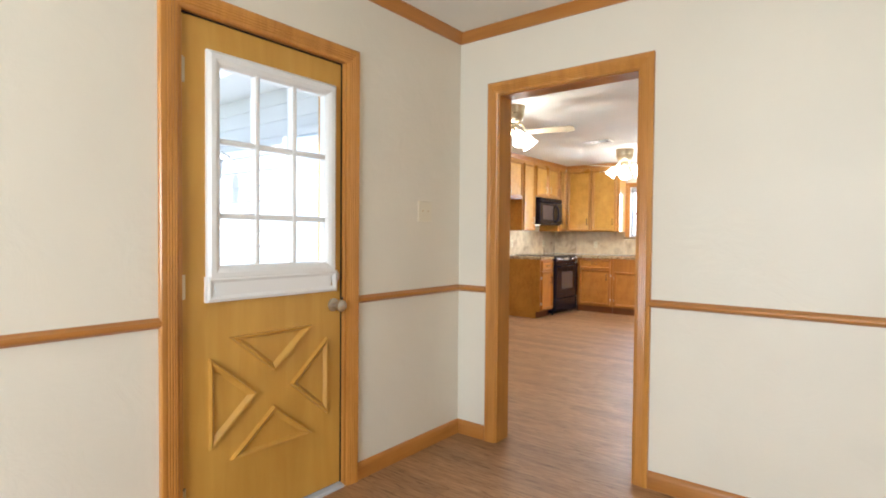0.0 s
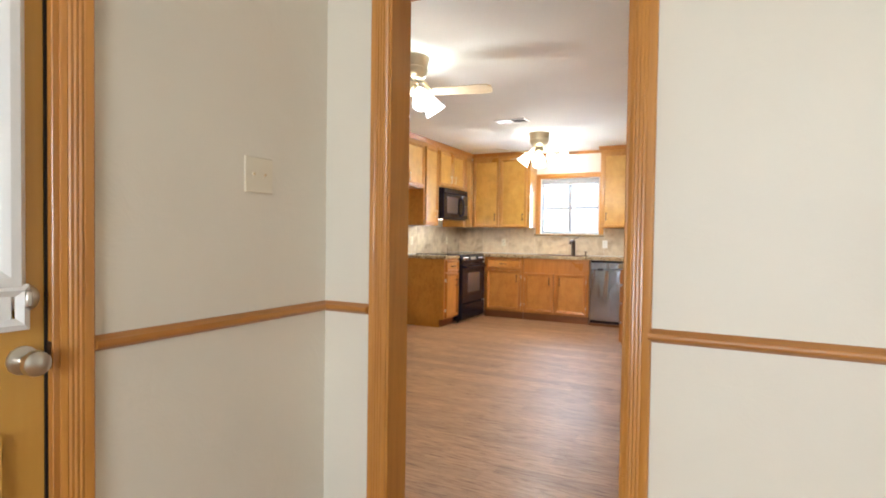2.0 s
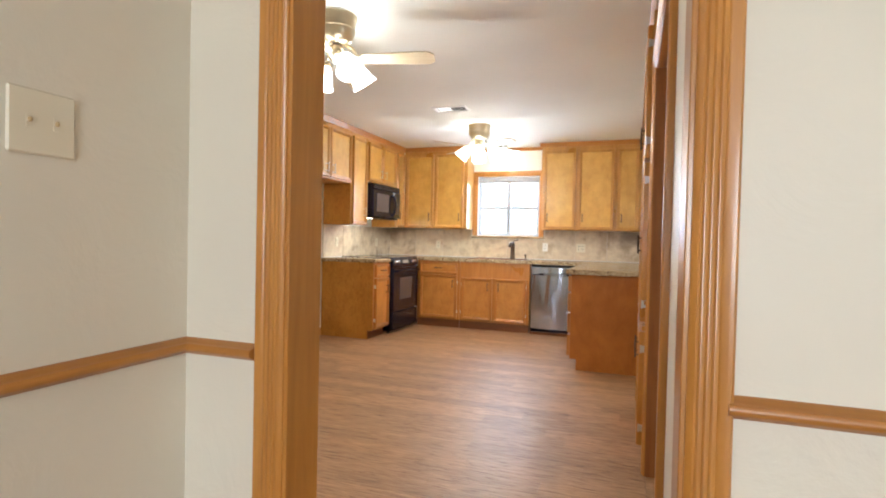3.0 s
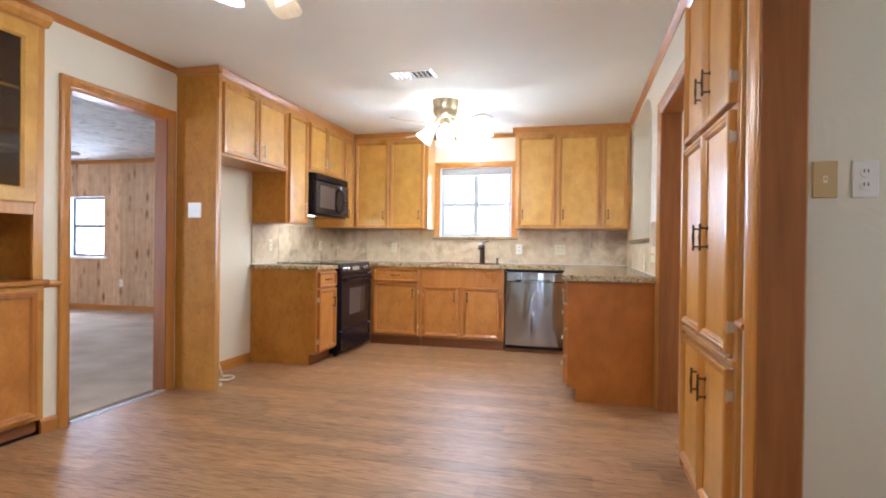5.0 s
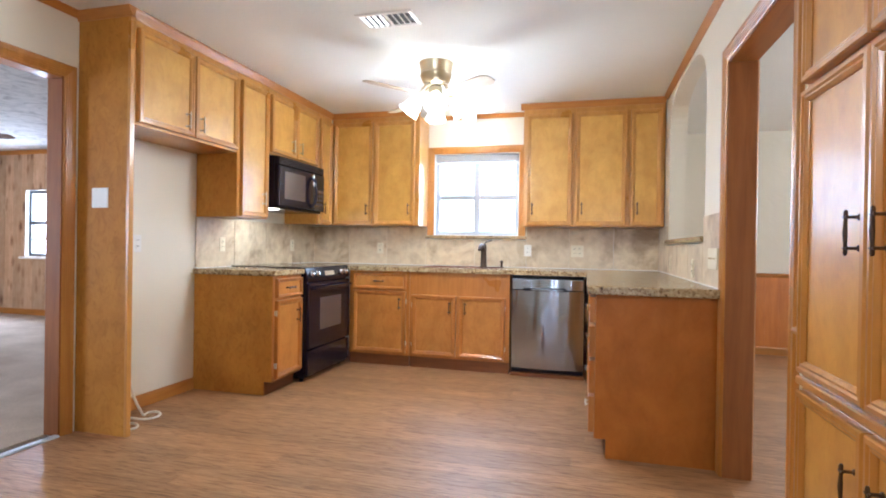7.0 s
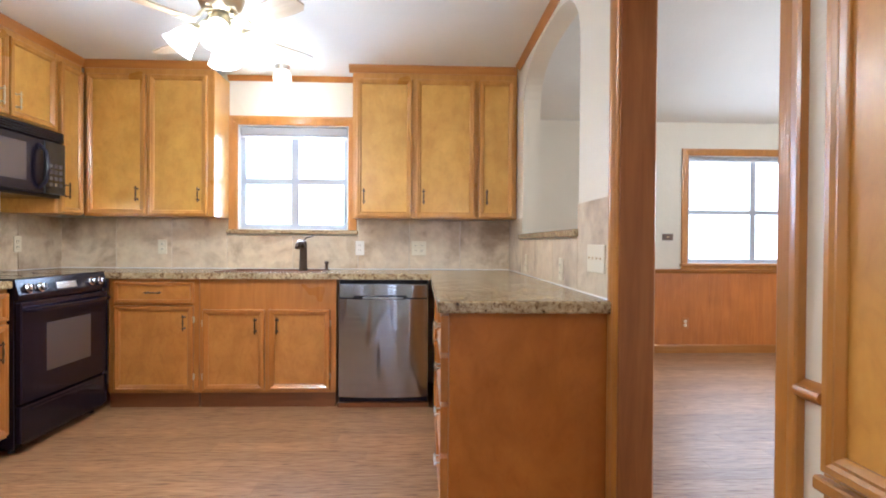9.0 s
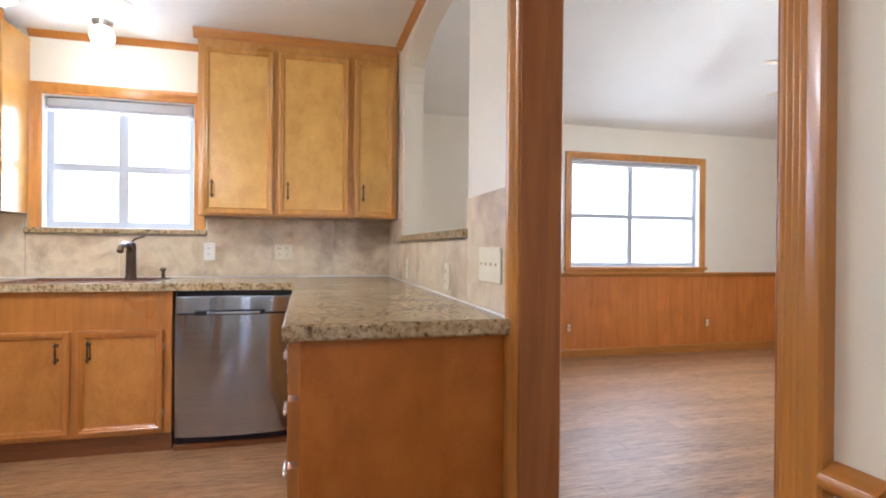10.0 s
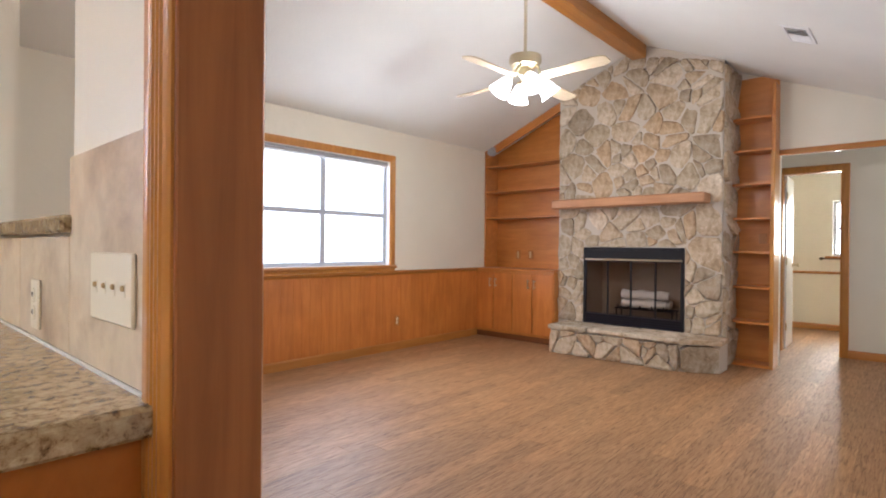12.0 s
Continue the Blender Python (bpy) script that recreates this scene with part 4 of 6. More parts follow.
PULL_DARK = pull_shape().mesh("handle", M_BRONZE, True)
PULL_BRIGHT = pull_shape().mesh("handle", M_NICKEL, True)
PULL_BRASS = pull_shape().mesh("handle", M_BRASS, True)
HINGE = Shape().box(-0.004, -0.020, -0.018, 0.003, 0.0, 0.018, 0.002).lathe([(0.0035, -0.022), (0.0035, 0.022)], (0, -0.020, 0), "z", 8).mesh("hinge", M_NICKEL)


def front(parent, kind, x0, z0, x1, z1, grip=None, grip_z=None, pull=PULL_DARK, hinge=None, low=False, woods=None):
    """A lipped door or drawer front with a picture-frame moulding, its pull and hinges."""
    s = Shape().box(x0, -0.012, z0, x1, -0.001, z1)
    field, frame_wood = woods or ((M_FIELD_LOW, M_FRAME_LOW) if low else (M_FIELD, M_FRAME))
    d = part(kind, s, field, parent)
    mould = [(a if x1 - x0 > 0.2 and z1 - z0 > 0.2 else a * 0.62, b) for a, b in MOULD]
    part("moulding", Shape().rim(x0 - 0.003, z0 - 0.003, x1 + 0.003, z1 + 0.003, [(a, b + 0.012) if 0 < k < len(mould) - 1 else (a, 0.0 if k == 0 else 0.012) for k, (a, b) in enumerate(mould)]), frame_wood, d, "", True)
    if grip:
        if kind == "drawer" or grip == "c":
            at = pose((x0 + x1) / 2, -0.013, (z0 + z1) / 2, 0, 90, 0)
        else:
            at = pose(x1 - 0.055 if grip == "r" else x0 + 0.055, -0.013, grip_z, 0, 0, 0)
        part("handle", pull, None, d, "", False, at)
    if hinge:
        for zz in (z0 + 0.09, z1 - 0.09):
            part("hinge", HINGE, None, d, "", False, pose(x0 - 0.005 if hinge == "l" else x1 + 0.005, 0, zz))
    return d


def cabinet(name, m, w, d, z0, z1, fronts, label, ends="", toe=False, group="", pull=PULL_DARK):
    t = thing(name, m, label, "cabinet", group)
    base = z0 + 0.10 if toe else z0
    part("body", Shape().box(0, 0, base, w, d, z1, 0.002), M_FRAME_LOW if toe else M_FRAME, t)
    if toe:
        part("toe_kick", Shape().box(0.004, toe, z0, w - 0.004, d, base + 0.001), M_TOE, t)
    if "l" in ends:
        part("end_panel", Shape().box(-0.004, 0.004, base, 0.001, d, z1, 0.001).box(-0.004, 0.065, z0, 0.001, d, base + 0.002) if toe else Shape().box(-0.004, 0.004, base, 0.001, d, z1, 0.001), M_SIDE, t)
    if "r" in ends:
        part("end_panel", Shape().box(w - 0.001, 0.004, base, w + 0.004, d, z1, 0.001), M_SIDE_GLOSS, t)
    for f in fronts:
        f = list(f) + [None] * (9 - len(f))
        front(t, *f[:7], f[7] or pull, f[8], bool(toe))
    return t


UB = 1.31
UPT = 2.385
UG = "upper kitchen cabinets"
BG = "base kitchen cabinets"
# wall cabinets on the range side
UX = -4.0
panel = thing("fridge_side_panel", pose(KL, 6.155, 0), "tall honey maple panel beside the empty fridge space", "panel")
part("panel", Shape().box(0.003, 0, 0, UX - KL, 0.022, CE - 0.002, 0.002), M_SIDE, panel)
part("edge_strip", Shape().box(UX - KL - 0.002, -0.002, 0.0, UX - KL + 0.018, 0.03, CE - 0.004, 0.002), M_FRAME, panel)
cabinet("wall_cabinet", pose(UX, 6.18, 0, 0, 0, 90), 0.955, UX - KL - 0.004, 1.785, UPT, [("door", 0.035, 1.805, 0.475, 2.335, "r", 1.90, PULL_BRASS), ("door", 0.495, 1.805, 0.93, 2.335, "l", 1.90, PULL_BRASS)], "honey maple two-door cabinet over the empty fridge space", "", False, UG, PULL_BRASS)
cabinet("wall_cabinet", pose(UX, 7.139, 0, 0, 0, 90), 0.39, UX - KL - 0.004, UB, UPT, [("door", 0.03, UB + 0.012, 0.365, 2.335, "r", 1.47)], "tall narrow honey maple wall cabinet beside the microwave", "l", False, UG, PULL_BRASS)
cabinet("wall_cabinet", pose(UX, 7.533, 0, 0, 0, 90), 0.83, UX - KL - 0.004, 1.85, UPT, [("door", 0.025, 1.87, 0.40, 2.335, "r", 1.97), ("door", 0.42, 1.87, 0.80, 2.335, "l", 1.97)], "honey maple two-door cabinet over the microwave", "", False, UG, PULL_BRASS)
cabinet("wall_cabinet", pose(UX, 8.367, 0, 0, 0, 90), 0.28, UX - KL - 0.004, UB, UPT, [("door", 0.03, UB + 0.012, 0.255, 2.335, "l", 1.47)], "narrow honey maple corner wall cabinet", "l", False, UG)
# wall cabinets either side of the window
cabinet("wall_cabinet", pose(-3.995, 8.66, 0), 0.93, KB - 8.66 - 0.002, UB, UPT, [("door", 0.035, UB + 0.012, 0.445, 2.335, "r", 1.47), ("door", 0.475, UB + 0.012, 0.885, 2.335, "r", 1.47)], "honey maple two-door wall cabinet beside the sink window", "r", False, UG)
cabinet("wall_cabinet", pose(-2.05, 8.66, 0), 1.222, KB - 8.66 - 0.002, UB, UPT, [("door", 0.03, UB + 0.012, 0.435, 2.335, "l", 1.47), ("door", 0.47, UB + 0.012, 0.90, 2.335, "l", 1.47), ("door", 0.94, UB + 0.012, 1.19, 2.335, "l", 1.47)], "honey maple three-door wall cabinet beside the arch", "l", False, UG)
CABCROWN = [(0.02, 0), (-0.004, 0), (-0.008, 0.012), (-0.022, 0.030), (-0.030, 0.046), (-0.030, 0.054), (0.02, 0.054)]
for x, y, rz, ln in ((UX, 6.15, 90, 2.51), (KL, 6.155, 0, UX - KL + 0.03), (-4.03, 8.66, 0, 0.965), (-2.08, 8.66, 0, 1.25)):
    trim("cabinet_crown", CABCROWN, x, y, UPT, rz, ln)
# base cabinets
cabinet("base_cabinet", pose(-3.68, 7.13, 0, 0, 0, 90), 0.40, -3.68 - KL - 0.004, 0, 0.875, [("drawer", 0.03, 0.715, 0.375, 0.85, "c"), ("door", 0.03, 0.125, 0.375, 0.69, "r", 0.56, PULL_DARK, "l")], "honey maple base cabinet with drawer beside the range", "l", 0.06, BG)
cabinet("base_cabinet", pose(-3.64, 8.35, 0), 0.60, KB - 8.354, 0, 0.875, [("drawer", 0.05, 0.715, 0.565, 0.85, "c"), ("door", 0.05, 0.125, 0.565, 0.69, "r", 0.58, PULL_DARK, "r")], "honey maple base cabinet with drawer and door", "", 0.015, BG)
cabinet("base_cabinet", pose(-3.036, 8.35, 0), 0.92, KB - 8.354, 0, 0.875, [("door", 0.03, 0.125, 0.435, 0.665, "r", 0.56, PULL_DARK, "l"), ("door", 0.47, 0.125, 0.875, 0.665, "l", 0.56, PULL_DARK, "r")], "honey maple sink base cabinet with plain front rail", "", 0.015, BG)
pen = cabinet("base_cabinet", pose(-1.43, 8.35, 0, 0, 0, -90), 1.685, -1.43 * -1 + KR - 0.004, 0, 0.875, [("drawer", 1.20 + 0.0, z, 1.655, z + h, "c", None, PULL_BRIGHT) for z, h in ((0.715, 0.135), (0.53, 0.16), (0.335, 0.17), (0.125, 0.185))] + [("door", 0.65, 0.125, 1.16, 0.85, "r", 0.7)], "honey maple peninsula base cabinet with four drawers", "", 0.06, BG, PULL_BRIGHT)
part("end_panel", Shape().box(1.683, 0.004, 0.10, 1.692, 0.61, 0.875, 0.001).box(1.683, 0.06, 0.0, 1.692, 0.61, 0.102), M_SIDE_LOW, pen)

# worktops
top = thing("worktop", pose(-2.6, 8.6, 0.875), "speckled beige and brown granite worktop", "worktop")
for x0, y0, x1, y1 in ((-4.355, 8.325, -2.97, 8.965), (-2.97, 8.325, -2.24, 8.45), (-2.97, 8.84, -2.24, 8.965), (-2.24, 8.325, KR - 0.003, 8.965), (-1.465, 6.625, KR - 0.003, 8.325)):
    part("slab", Shape().box(x0 + 2.6, y0 - 8.6, 0.001, x1 + 2.6, y1 - 8.6, 0.041), M_GRANITE, top)
part("rough_edge", Shape().box(-1.468 + 2.6, 6.615 - 8.6, -0.004, KR - 0.003 + 2.6, 6.64 - 8.6, 0.040, 0.006).box(-1.474 + 2.6, 6.62 - 8.6, -0.004, -1.455 + 2.6, 8.325 - 8.6, 0.040, 0.006), M_GRANITE, top, "chiselled granite front edge")
top2 = thing("worktop", pose(-4.0, 7.3, 0.875), "short speckled granite worktop beside the range", "worktop")
part("slab", Shape().box(KL + 4.0 + 0.003, 7.105 - 7.3, 0.001, -3.65 + 4.0, 7.532 - 7.3, 0.041, 0.005), M_GRANITE, top2)
solo("pass_through_ledge", Shape().box(-0.03, 0, 0, 0.15, 1.42, 0.035, 0.006), M_GRANITE, pose(KR, 7.055, 1.16), "speckled granite ledge in the arched pass-through", "ledge")

# backsplash tiles
def backsplash(x, y, rz, spans, label):
    t = thing("backsplash", pose(x, y, 0, 0, 0, rz), label, "backsplash", "", "structure")
    a, b = min(s[0] for s in spans), max(s[1] for s in spans)
    part("grout", Shape().box(a, -0.005, 0.918, b, -0.001, min(s[3] for s in spans) - 0.001), M_GROUT, t)
    for x0, x1, z0, z1 in spans:
        me = Shape().box(0, -0.012, 0, x1 - x0 - 0.004, -0.0045, z1 - z0 - 0.004, 0.0015).mesh("tile", M_TILE)
        ob = part("tile", me, None, t, "", False, pose(x0 + 0.002, 0, z0 + 0.002))
    part("caulk_line", Shape().box(a, -0.016, 0.916, b, -0.011, 0.921), M_WPAINT, t)
    return t


def columns(a, b, z0, z1, w=0.45):
    n = max(1, round((b - a) / w))
    return [(a + (b - a) * k / n, a + (b - a) * (k + 1) / n, z0, z1) for k in range(n)]


backsplash(KL, KB, 0, columns(0, -3.075 - KL, 0.92, UB) + columns(-3.075 - KL, -2.045 - KL, 0.92, 1.185, 0.52) + columns(-2.045 - KL, KR - KL, 0.92, UB), "mottled beige stone tile backsplash behind the sink")
backsplash(KL, 7.13, 90, columns(0, KB - 7.13, 0.92, UB), "mottled beige stone tile backsplash behind the range")
backsplash(KR, KB, -90, columns(0, 0.52, 0.92, UB) + columns(0.52, KB - 7.07, 0.92, 1.155) + columns(KB - 7.07, KB - 6.665, 0.92, UB), "mottled beige stone tile backsplash under the pass-through")

# pantry
pantry = thing("pantry_cabinet", pose(KR - 0.004, 5.585, 0, 0, 0, -90), "tall glossy honey maple pantry with six doors", "cabinet")
part("face_frame", Shape().box(0, -0.012, 0.0, 0.88, 0.004, 2.385, 0.002), M_FRAME_DIM, pantry)
part("carcass", Shape().box(0.012, 0.004, 0.02, 0.868, 0.5, 2.35), M_SIDE, pantry)
part("ledge", Shape().box(-0.005, -0.030, 0.705, 0.885, -0.010, 0.730, 0.004), M_FRAME_DIM, pantry)
for z0, z1, gz in ((1.625, 2.32, 1.795), (0.75, 1.595, 1.16), (0.085, 0.69, 0.54)):
    for x0, x1, g, h in ((0.03, 0.424, "r", "l"), (0.440, 0.834, "l", "r")):
        front(pantry, "door", x0, z0, x1, z1, g, gz, PULL_DARK, h, False, (M_FIELD_DIM, M_FRAME_DIM)).location.y = -0.012

# hutch
def hutch():
    t = thing("hutch", pose(KL, 4.0, 0, 0, 0, 90), "built-in honey maple hutch with glass doors", "hutch")
    w = 1.10
    part("carcass", Shape().box(0, 0.0, 0.0, 0.02, 0.34, 2.37).box(w - 0.02, 0, 0, w, 0.34, 2.37).box(0, 0.33, 0, w, 0.345, 2.37).box(0, 0, 2.35, w, 0.34, 2.37), M_SIDE, t)
    part("lower_body", Shape().box(0.0, -0.03, 0.09, w, 0.32, 0.86, 0.002), M_FRAME, t)
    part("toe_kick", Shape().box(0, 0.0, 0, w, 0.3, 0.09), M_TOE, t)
    part("counter", Shape().box(-0.02, -0.055, 0.862, w + 0.02, 0.32, 0.892, 0.006), M_TRIM_H, t)
    part("face_frame", Shape().box(0, -0.022, 0.892, 0.06, 0.0, 2.37, 0.002).box(w - 0.06, -0.022, 0.892, w, 0.0, 2.37, 0.002).box(0.06, -0.022, 1.26, w - 0.06, 0, 1.33, 0.002).box(0.06, -0.022, 2.30, w - 0.06, 0, 2.37, 0.002), M_FRAME, t)
    part("cornice", Shape().extrude([(0, 0), (-0.02, 0), (-0.045, 0.03), (-0.05, 0.06), (0, 0.06)], w + 0.02, -0.01), M_FRAME, t, "", False, pose(0, -0.018, 2.33))
    for z in (1.30, 1.62, 1.95):
        part("shelf", Shape().box(0.02, 0.02, z, w - 0.02, 0.33, z + 0.02, 0.003), M_SIDE, t)
    for x0, x1, g in ((0.055, 0.545, "r"), (0.555, 1.045, "l")):
        d = part("glass_door", Shape().rim(x0, 1.325, x1, 2.31, [(0, 0), (0, 0.04), (0.008, 0.044), (0.072, 0.044), (0.085, 0.032), (0.085, 0.022)]), M_FIELD, t)
        part("pane", Shape().box(x0 + 0.08, -0.028, 1.40, x1 - 0.08, -0.024, 2.235), M_CABGLASS, d).visible_shadow = False
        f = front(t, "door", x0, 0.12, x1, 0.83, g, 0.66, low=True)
        f.location.y = -0.03
    return t


hutch()

# ---- appliances ----
def range_stove():
    t = thing("range", pose(-3.65, 7.536, 0, 0, 0, 90), "black slide-in electric range with steel knobs", "stove")
    w = 0.772
    part("body", Shape().box(0, 0, 0.03, w, 0.68, 0.89, 0.004), M_BLACK, t)
    part("cooktop", Shape().box(-0.004, -0.005, 0.917, w + 0.004, 0.685, 0.926, 0.003), M_BLACKGLASS, t, "black glass cooktop")
    part("control_panel", Shape().extrude([(0.05, 0.81), (-0.022, 0.815), (-0.026, 0.84), (-0.004, 0.918), (0.05, 0.917)], w), M_BLACK, t)
    for k, x in enumerate((0.075, 0.165, 0.61, 0.70)):
        kn = part("knob", Shape().lathe([(0.027, 0), (0.026, -0.010), (0.020, -0.014), (0.018, -0.030), (0.010, -0.032)], (0, 0, 0), "y", 16), M_CHROME, t, "chrome knob", True, pose(x, -0.016, 0.868, -16, 0, 0))
        part("pointer", Shape().box(-0.003, -0.036, -0.018, 0.003, -0.028, 0.018, 0.001), M_MATTE, kn)
    part("display", Shape().box(0.30, -0.003, -0.018, 0.47, 0.0, 0.022, 0.002), M_CHROME, t, "steel clock panel", False, pose(0, -0.017, 0.866, -16, 0, 0))
    d = part("oven_door", Shape().box(0.006, -0.034, 0.262, w - 0.006, 0.0, 0.80, 0.006), M_BLACK, t)
    part("oven_window", Shape().box(0.19, -0.037, 0.40, w - 0.19, -0.033, 0.67, 0.002), M_GREYGLASS, d, "smoked oven window")
    part("oven_handle", Shape().tube([(0.05, -0.030, 0.755), (0.055, -0.070, 0.757), (0.12, -0.078, 0.757), (w - 0.12, -0.078, 0.757), (w - 0.055, -0.070, 0.757), (w - 0.05, -0.030, 0.755)], 0.011), M_BLACK, d, "", True)
    dr = part("drawer", Shape().box(0.006, -0.030, 0.055, w - 0.006, 0.0, 0.250, 0.006), M_BLACK, t)
    part("drawer_grip", Shape().box(0.08, -0.040, 0.215, w - 0.08, -0.028, 0.232, 0.005), M_BLACK, dr)
    for x in (0.18, 0.57):
        for y, r in ((0.2, 0.10), (0.5, 0.08)):
            part("burner_ring", Shape().lathe([(r, 0), (r, 0.0008), (r - 0.006, 0.0008), (r - 0.006, 0)], (x, y, 0.9262), "z", 28, False), M_GREYGLASS, t)
    for x in (0.05, w - 0.05):
        for y in (0.05, 0.6):
            part("foot", Shape().lathe([(0.018, 0), (0.014, 0.032)], (x, y, 0), "z", 10), M_MATTE, t)


range_stove()


def microwave():
    t = thing("microwave", pose(-3.935, 7.56, 1.405, 0, 0, 90), "black over-the-range microwave under a wall cabinet", "microwave")
    w, h = 0.79, 0.435
    part("body", Shape().box(0, 0.02, 0, w, 0.40, h, 0.004), M_BLACK, t)
    d = part("door", Shape().box(0.004, -0.018, 0.02, 0.585, 0.02, h - 0.075, 0.008), M_BLACK, t)
    part("door_window", Shape().box(0.09, -0.021, 0.085, 0.43, -0.017, h - 0.12, 0.002), M_GREYGLASS, d, "grey mesh door window")
    part("handle", Shape().tube([(0.535, -0.018, 0.05), (0.545, -0.055, 0.09), (0.55, -0.066, 0.18), (0.545, -0.055, 0.28), (0.535, -0.018, 0.32)], 0.013), M_BLACK, d, "", True)
    part("control_panel", Shape().box(0.59, -0.018, 0.02, w - 0.004, 0.02, h - 0.075, 0.006), M_BLACKGLASS, t)
    for i in range(3):
        for j in range(4):
            part("button", Shape().box(0.63 + i * 0.045, -0.0205, 0.07 + j * 0.04, 0.66 + i * 0.045, -0.0175, 0.095 + j * 0.04), M_GREYGLASS, t)
    g = part("vent_grille", Shape().box(0.004, -0.010, h - 0.07, w - 0.004, 0.02, h - 0.003, 0.004), M_BLACK, t)
    for k in range(4):
        part("slat", Shape().box(0.02, -0.015, h - 0.064 + k * 0.015, w - 0.02, -0.008, h - 0.057 + k * 0.015, 0.001), M_MATTE, g)
    part("task_lamp_lens", Shape().box(0.02, 0.06, -0.004, 0.14, 0.14, 0.001), make_glow("cooktop_lamp_lens", (1.0, 0.85, 0.6), 6.0), t, "lit cooktop lamp lens")


microwave()


def dishwasher():
    t = thing("dishwasher", pose(-2.104, 8.345, 0), "stainless steel dishwasher with pocket handle", "dishwasher")
    w = 0.622
    part("tub", Shape().box(0.006, 0.02, 0.02, w - 0.006, 0.6, 0.872), M_MATTE, t)
    bow = [(0.008 + (w - 0.016) * k / 12, -0.022 - 0.030 * (1 - (k / 6 - 1) ** 2)) for k in range(13)]
    sheet = Shape()
    ring = bow + [(w - 0.008, 0.02), (0.008, 0.02)]
    n = len(ring)
    sheet.v = [(x, y, 0.078) for x, y in ring] + [(x, y, 0.745) for x, y in ring]
    sheet.f = [list(range(n))[::-1], list(range(n, 2 * n))] + [[i, (i + 1) % n, n + (i + 1) % n, n + i] for i in range(n)]
    d = part("door_panel", sheet, M_STEEL, t, "", True)
    part("control_strip", Shape().box(0.008, -0.024, 0.748, w - 0.008, 0.02, 0.845, 0.006), M_STEEL, t)
    part("pocket_handle", Shape().box(0.11, -0.055, 0.742, 0.46, -0.020, 0.768, 0.004), M_MATTE, d, "recessed dark pocket handle")
    part("handle_lip", Shape().box(0.17, -0.060, 0.746, 0.45, -0.053, 0.762, 0.003), M_STEEL, d)
    part("kick_plate", Shape().box(0.01, 0.004, 0.036, w - 0.01, 0.03, 0.074, 0.003), M_BLACK, t)
    part("floor_strip", Shape().box(0.0, -0.012, 0.0, w, 0.02, 0.034, 0.004), M_TOE, t, "red-brown wooden strip at the floor")


dishwasher()

sink = thing("sink", pose(-2.605, 8.645, 0.915), "brown drop-in kitchen sink", "sink")
part("rim", Shape().rim(-0.372, -0.20, 0.372, 0.20, [(0, 0), (0.002, 0.006), (0.02, 0.007), (0.024, 0.0), (0.03, -0.17)]), M_DARKWOOD, sink, "", False, pose(0, 0, 0.0005, -90, 0, 0))
part("bowl", Shape().box(-0.36, -0.185, -0.2, 0.36, 0.185, -0.17), M_STEEL, sink)
fau = thing("faucet", pose(-2.42, 8.70, 0.915), "dark bronze high-arc kitchen faucet", "faucet")
part("base", Shape().lathe([(0.036, 0), (0.036, 0.012), (0.030, 0.02), (0.028, 0.10), (0.027, 0.20), (0.022, 0.222), (0.010, 0.228)], (0, 0, 0), "z", 16), M_BRONZE, fau, "", True)
part("spout", Shape().tube([(0, 0, 0.17), (0.0, -0.05, 0.205), (0.0, -0.12, 0.215), (0.0, -0.18, 0.195), (0.0, -0.195, 0.17)], [0.020, 0.018, 0.017, 0.017, 0.018], 10), M_BRONZE, fau, "", True)
part("lever", Shape().tube([(0.0, 0, 0.222), (0.02, 0.0, 0.245), (0.075, 0, 0.262)], 0.006), M_BRONZE, fau)
dis = thing("soap_dispenser", pose(-2.25, 8.72, 0.915), "dark bronze soap dispenser on the worktop", "soap dispenser")
part("body", Shape().lathe([(0.02, 0), (0.02, 0.01), (0.010, 0.02), (0.010, 0.05), (0.016, 0.055), (0.014, 0.07)], (0, 0, 0), "z", 12), M_BRONZE, dis, "", True)
part("spout", Shape().tube([(0, 0, 0.062), (0, -0.03, 0.07), (0, -0.06, 0.06)], 0.006), M_BRONZE, dis)


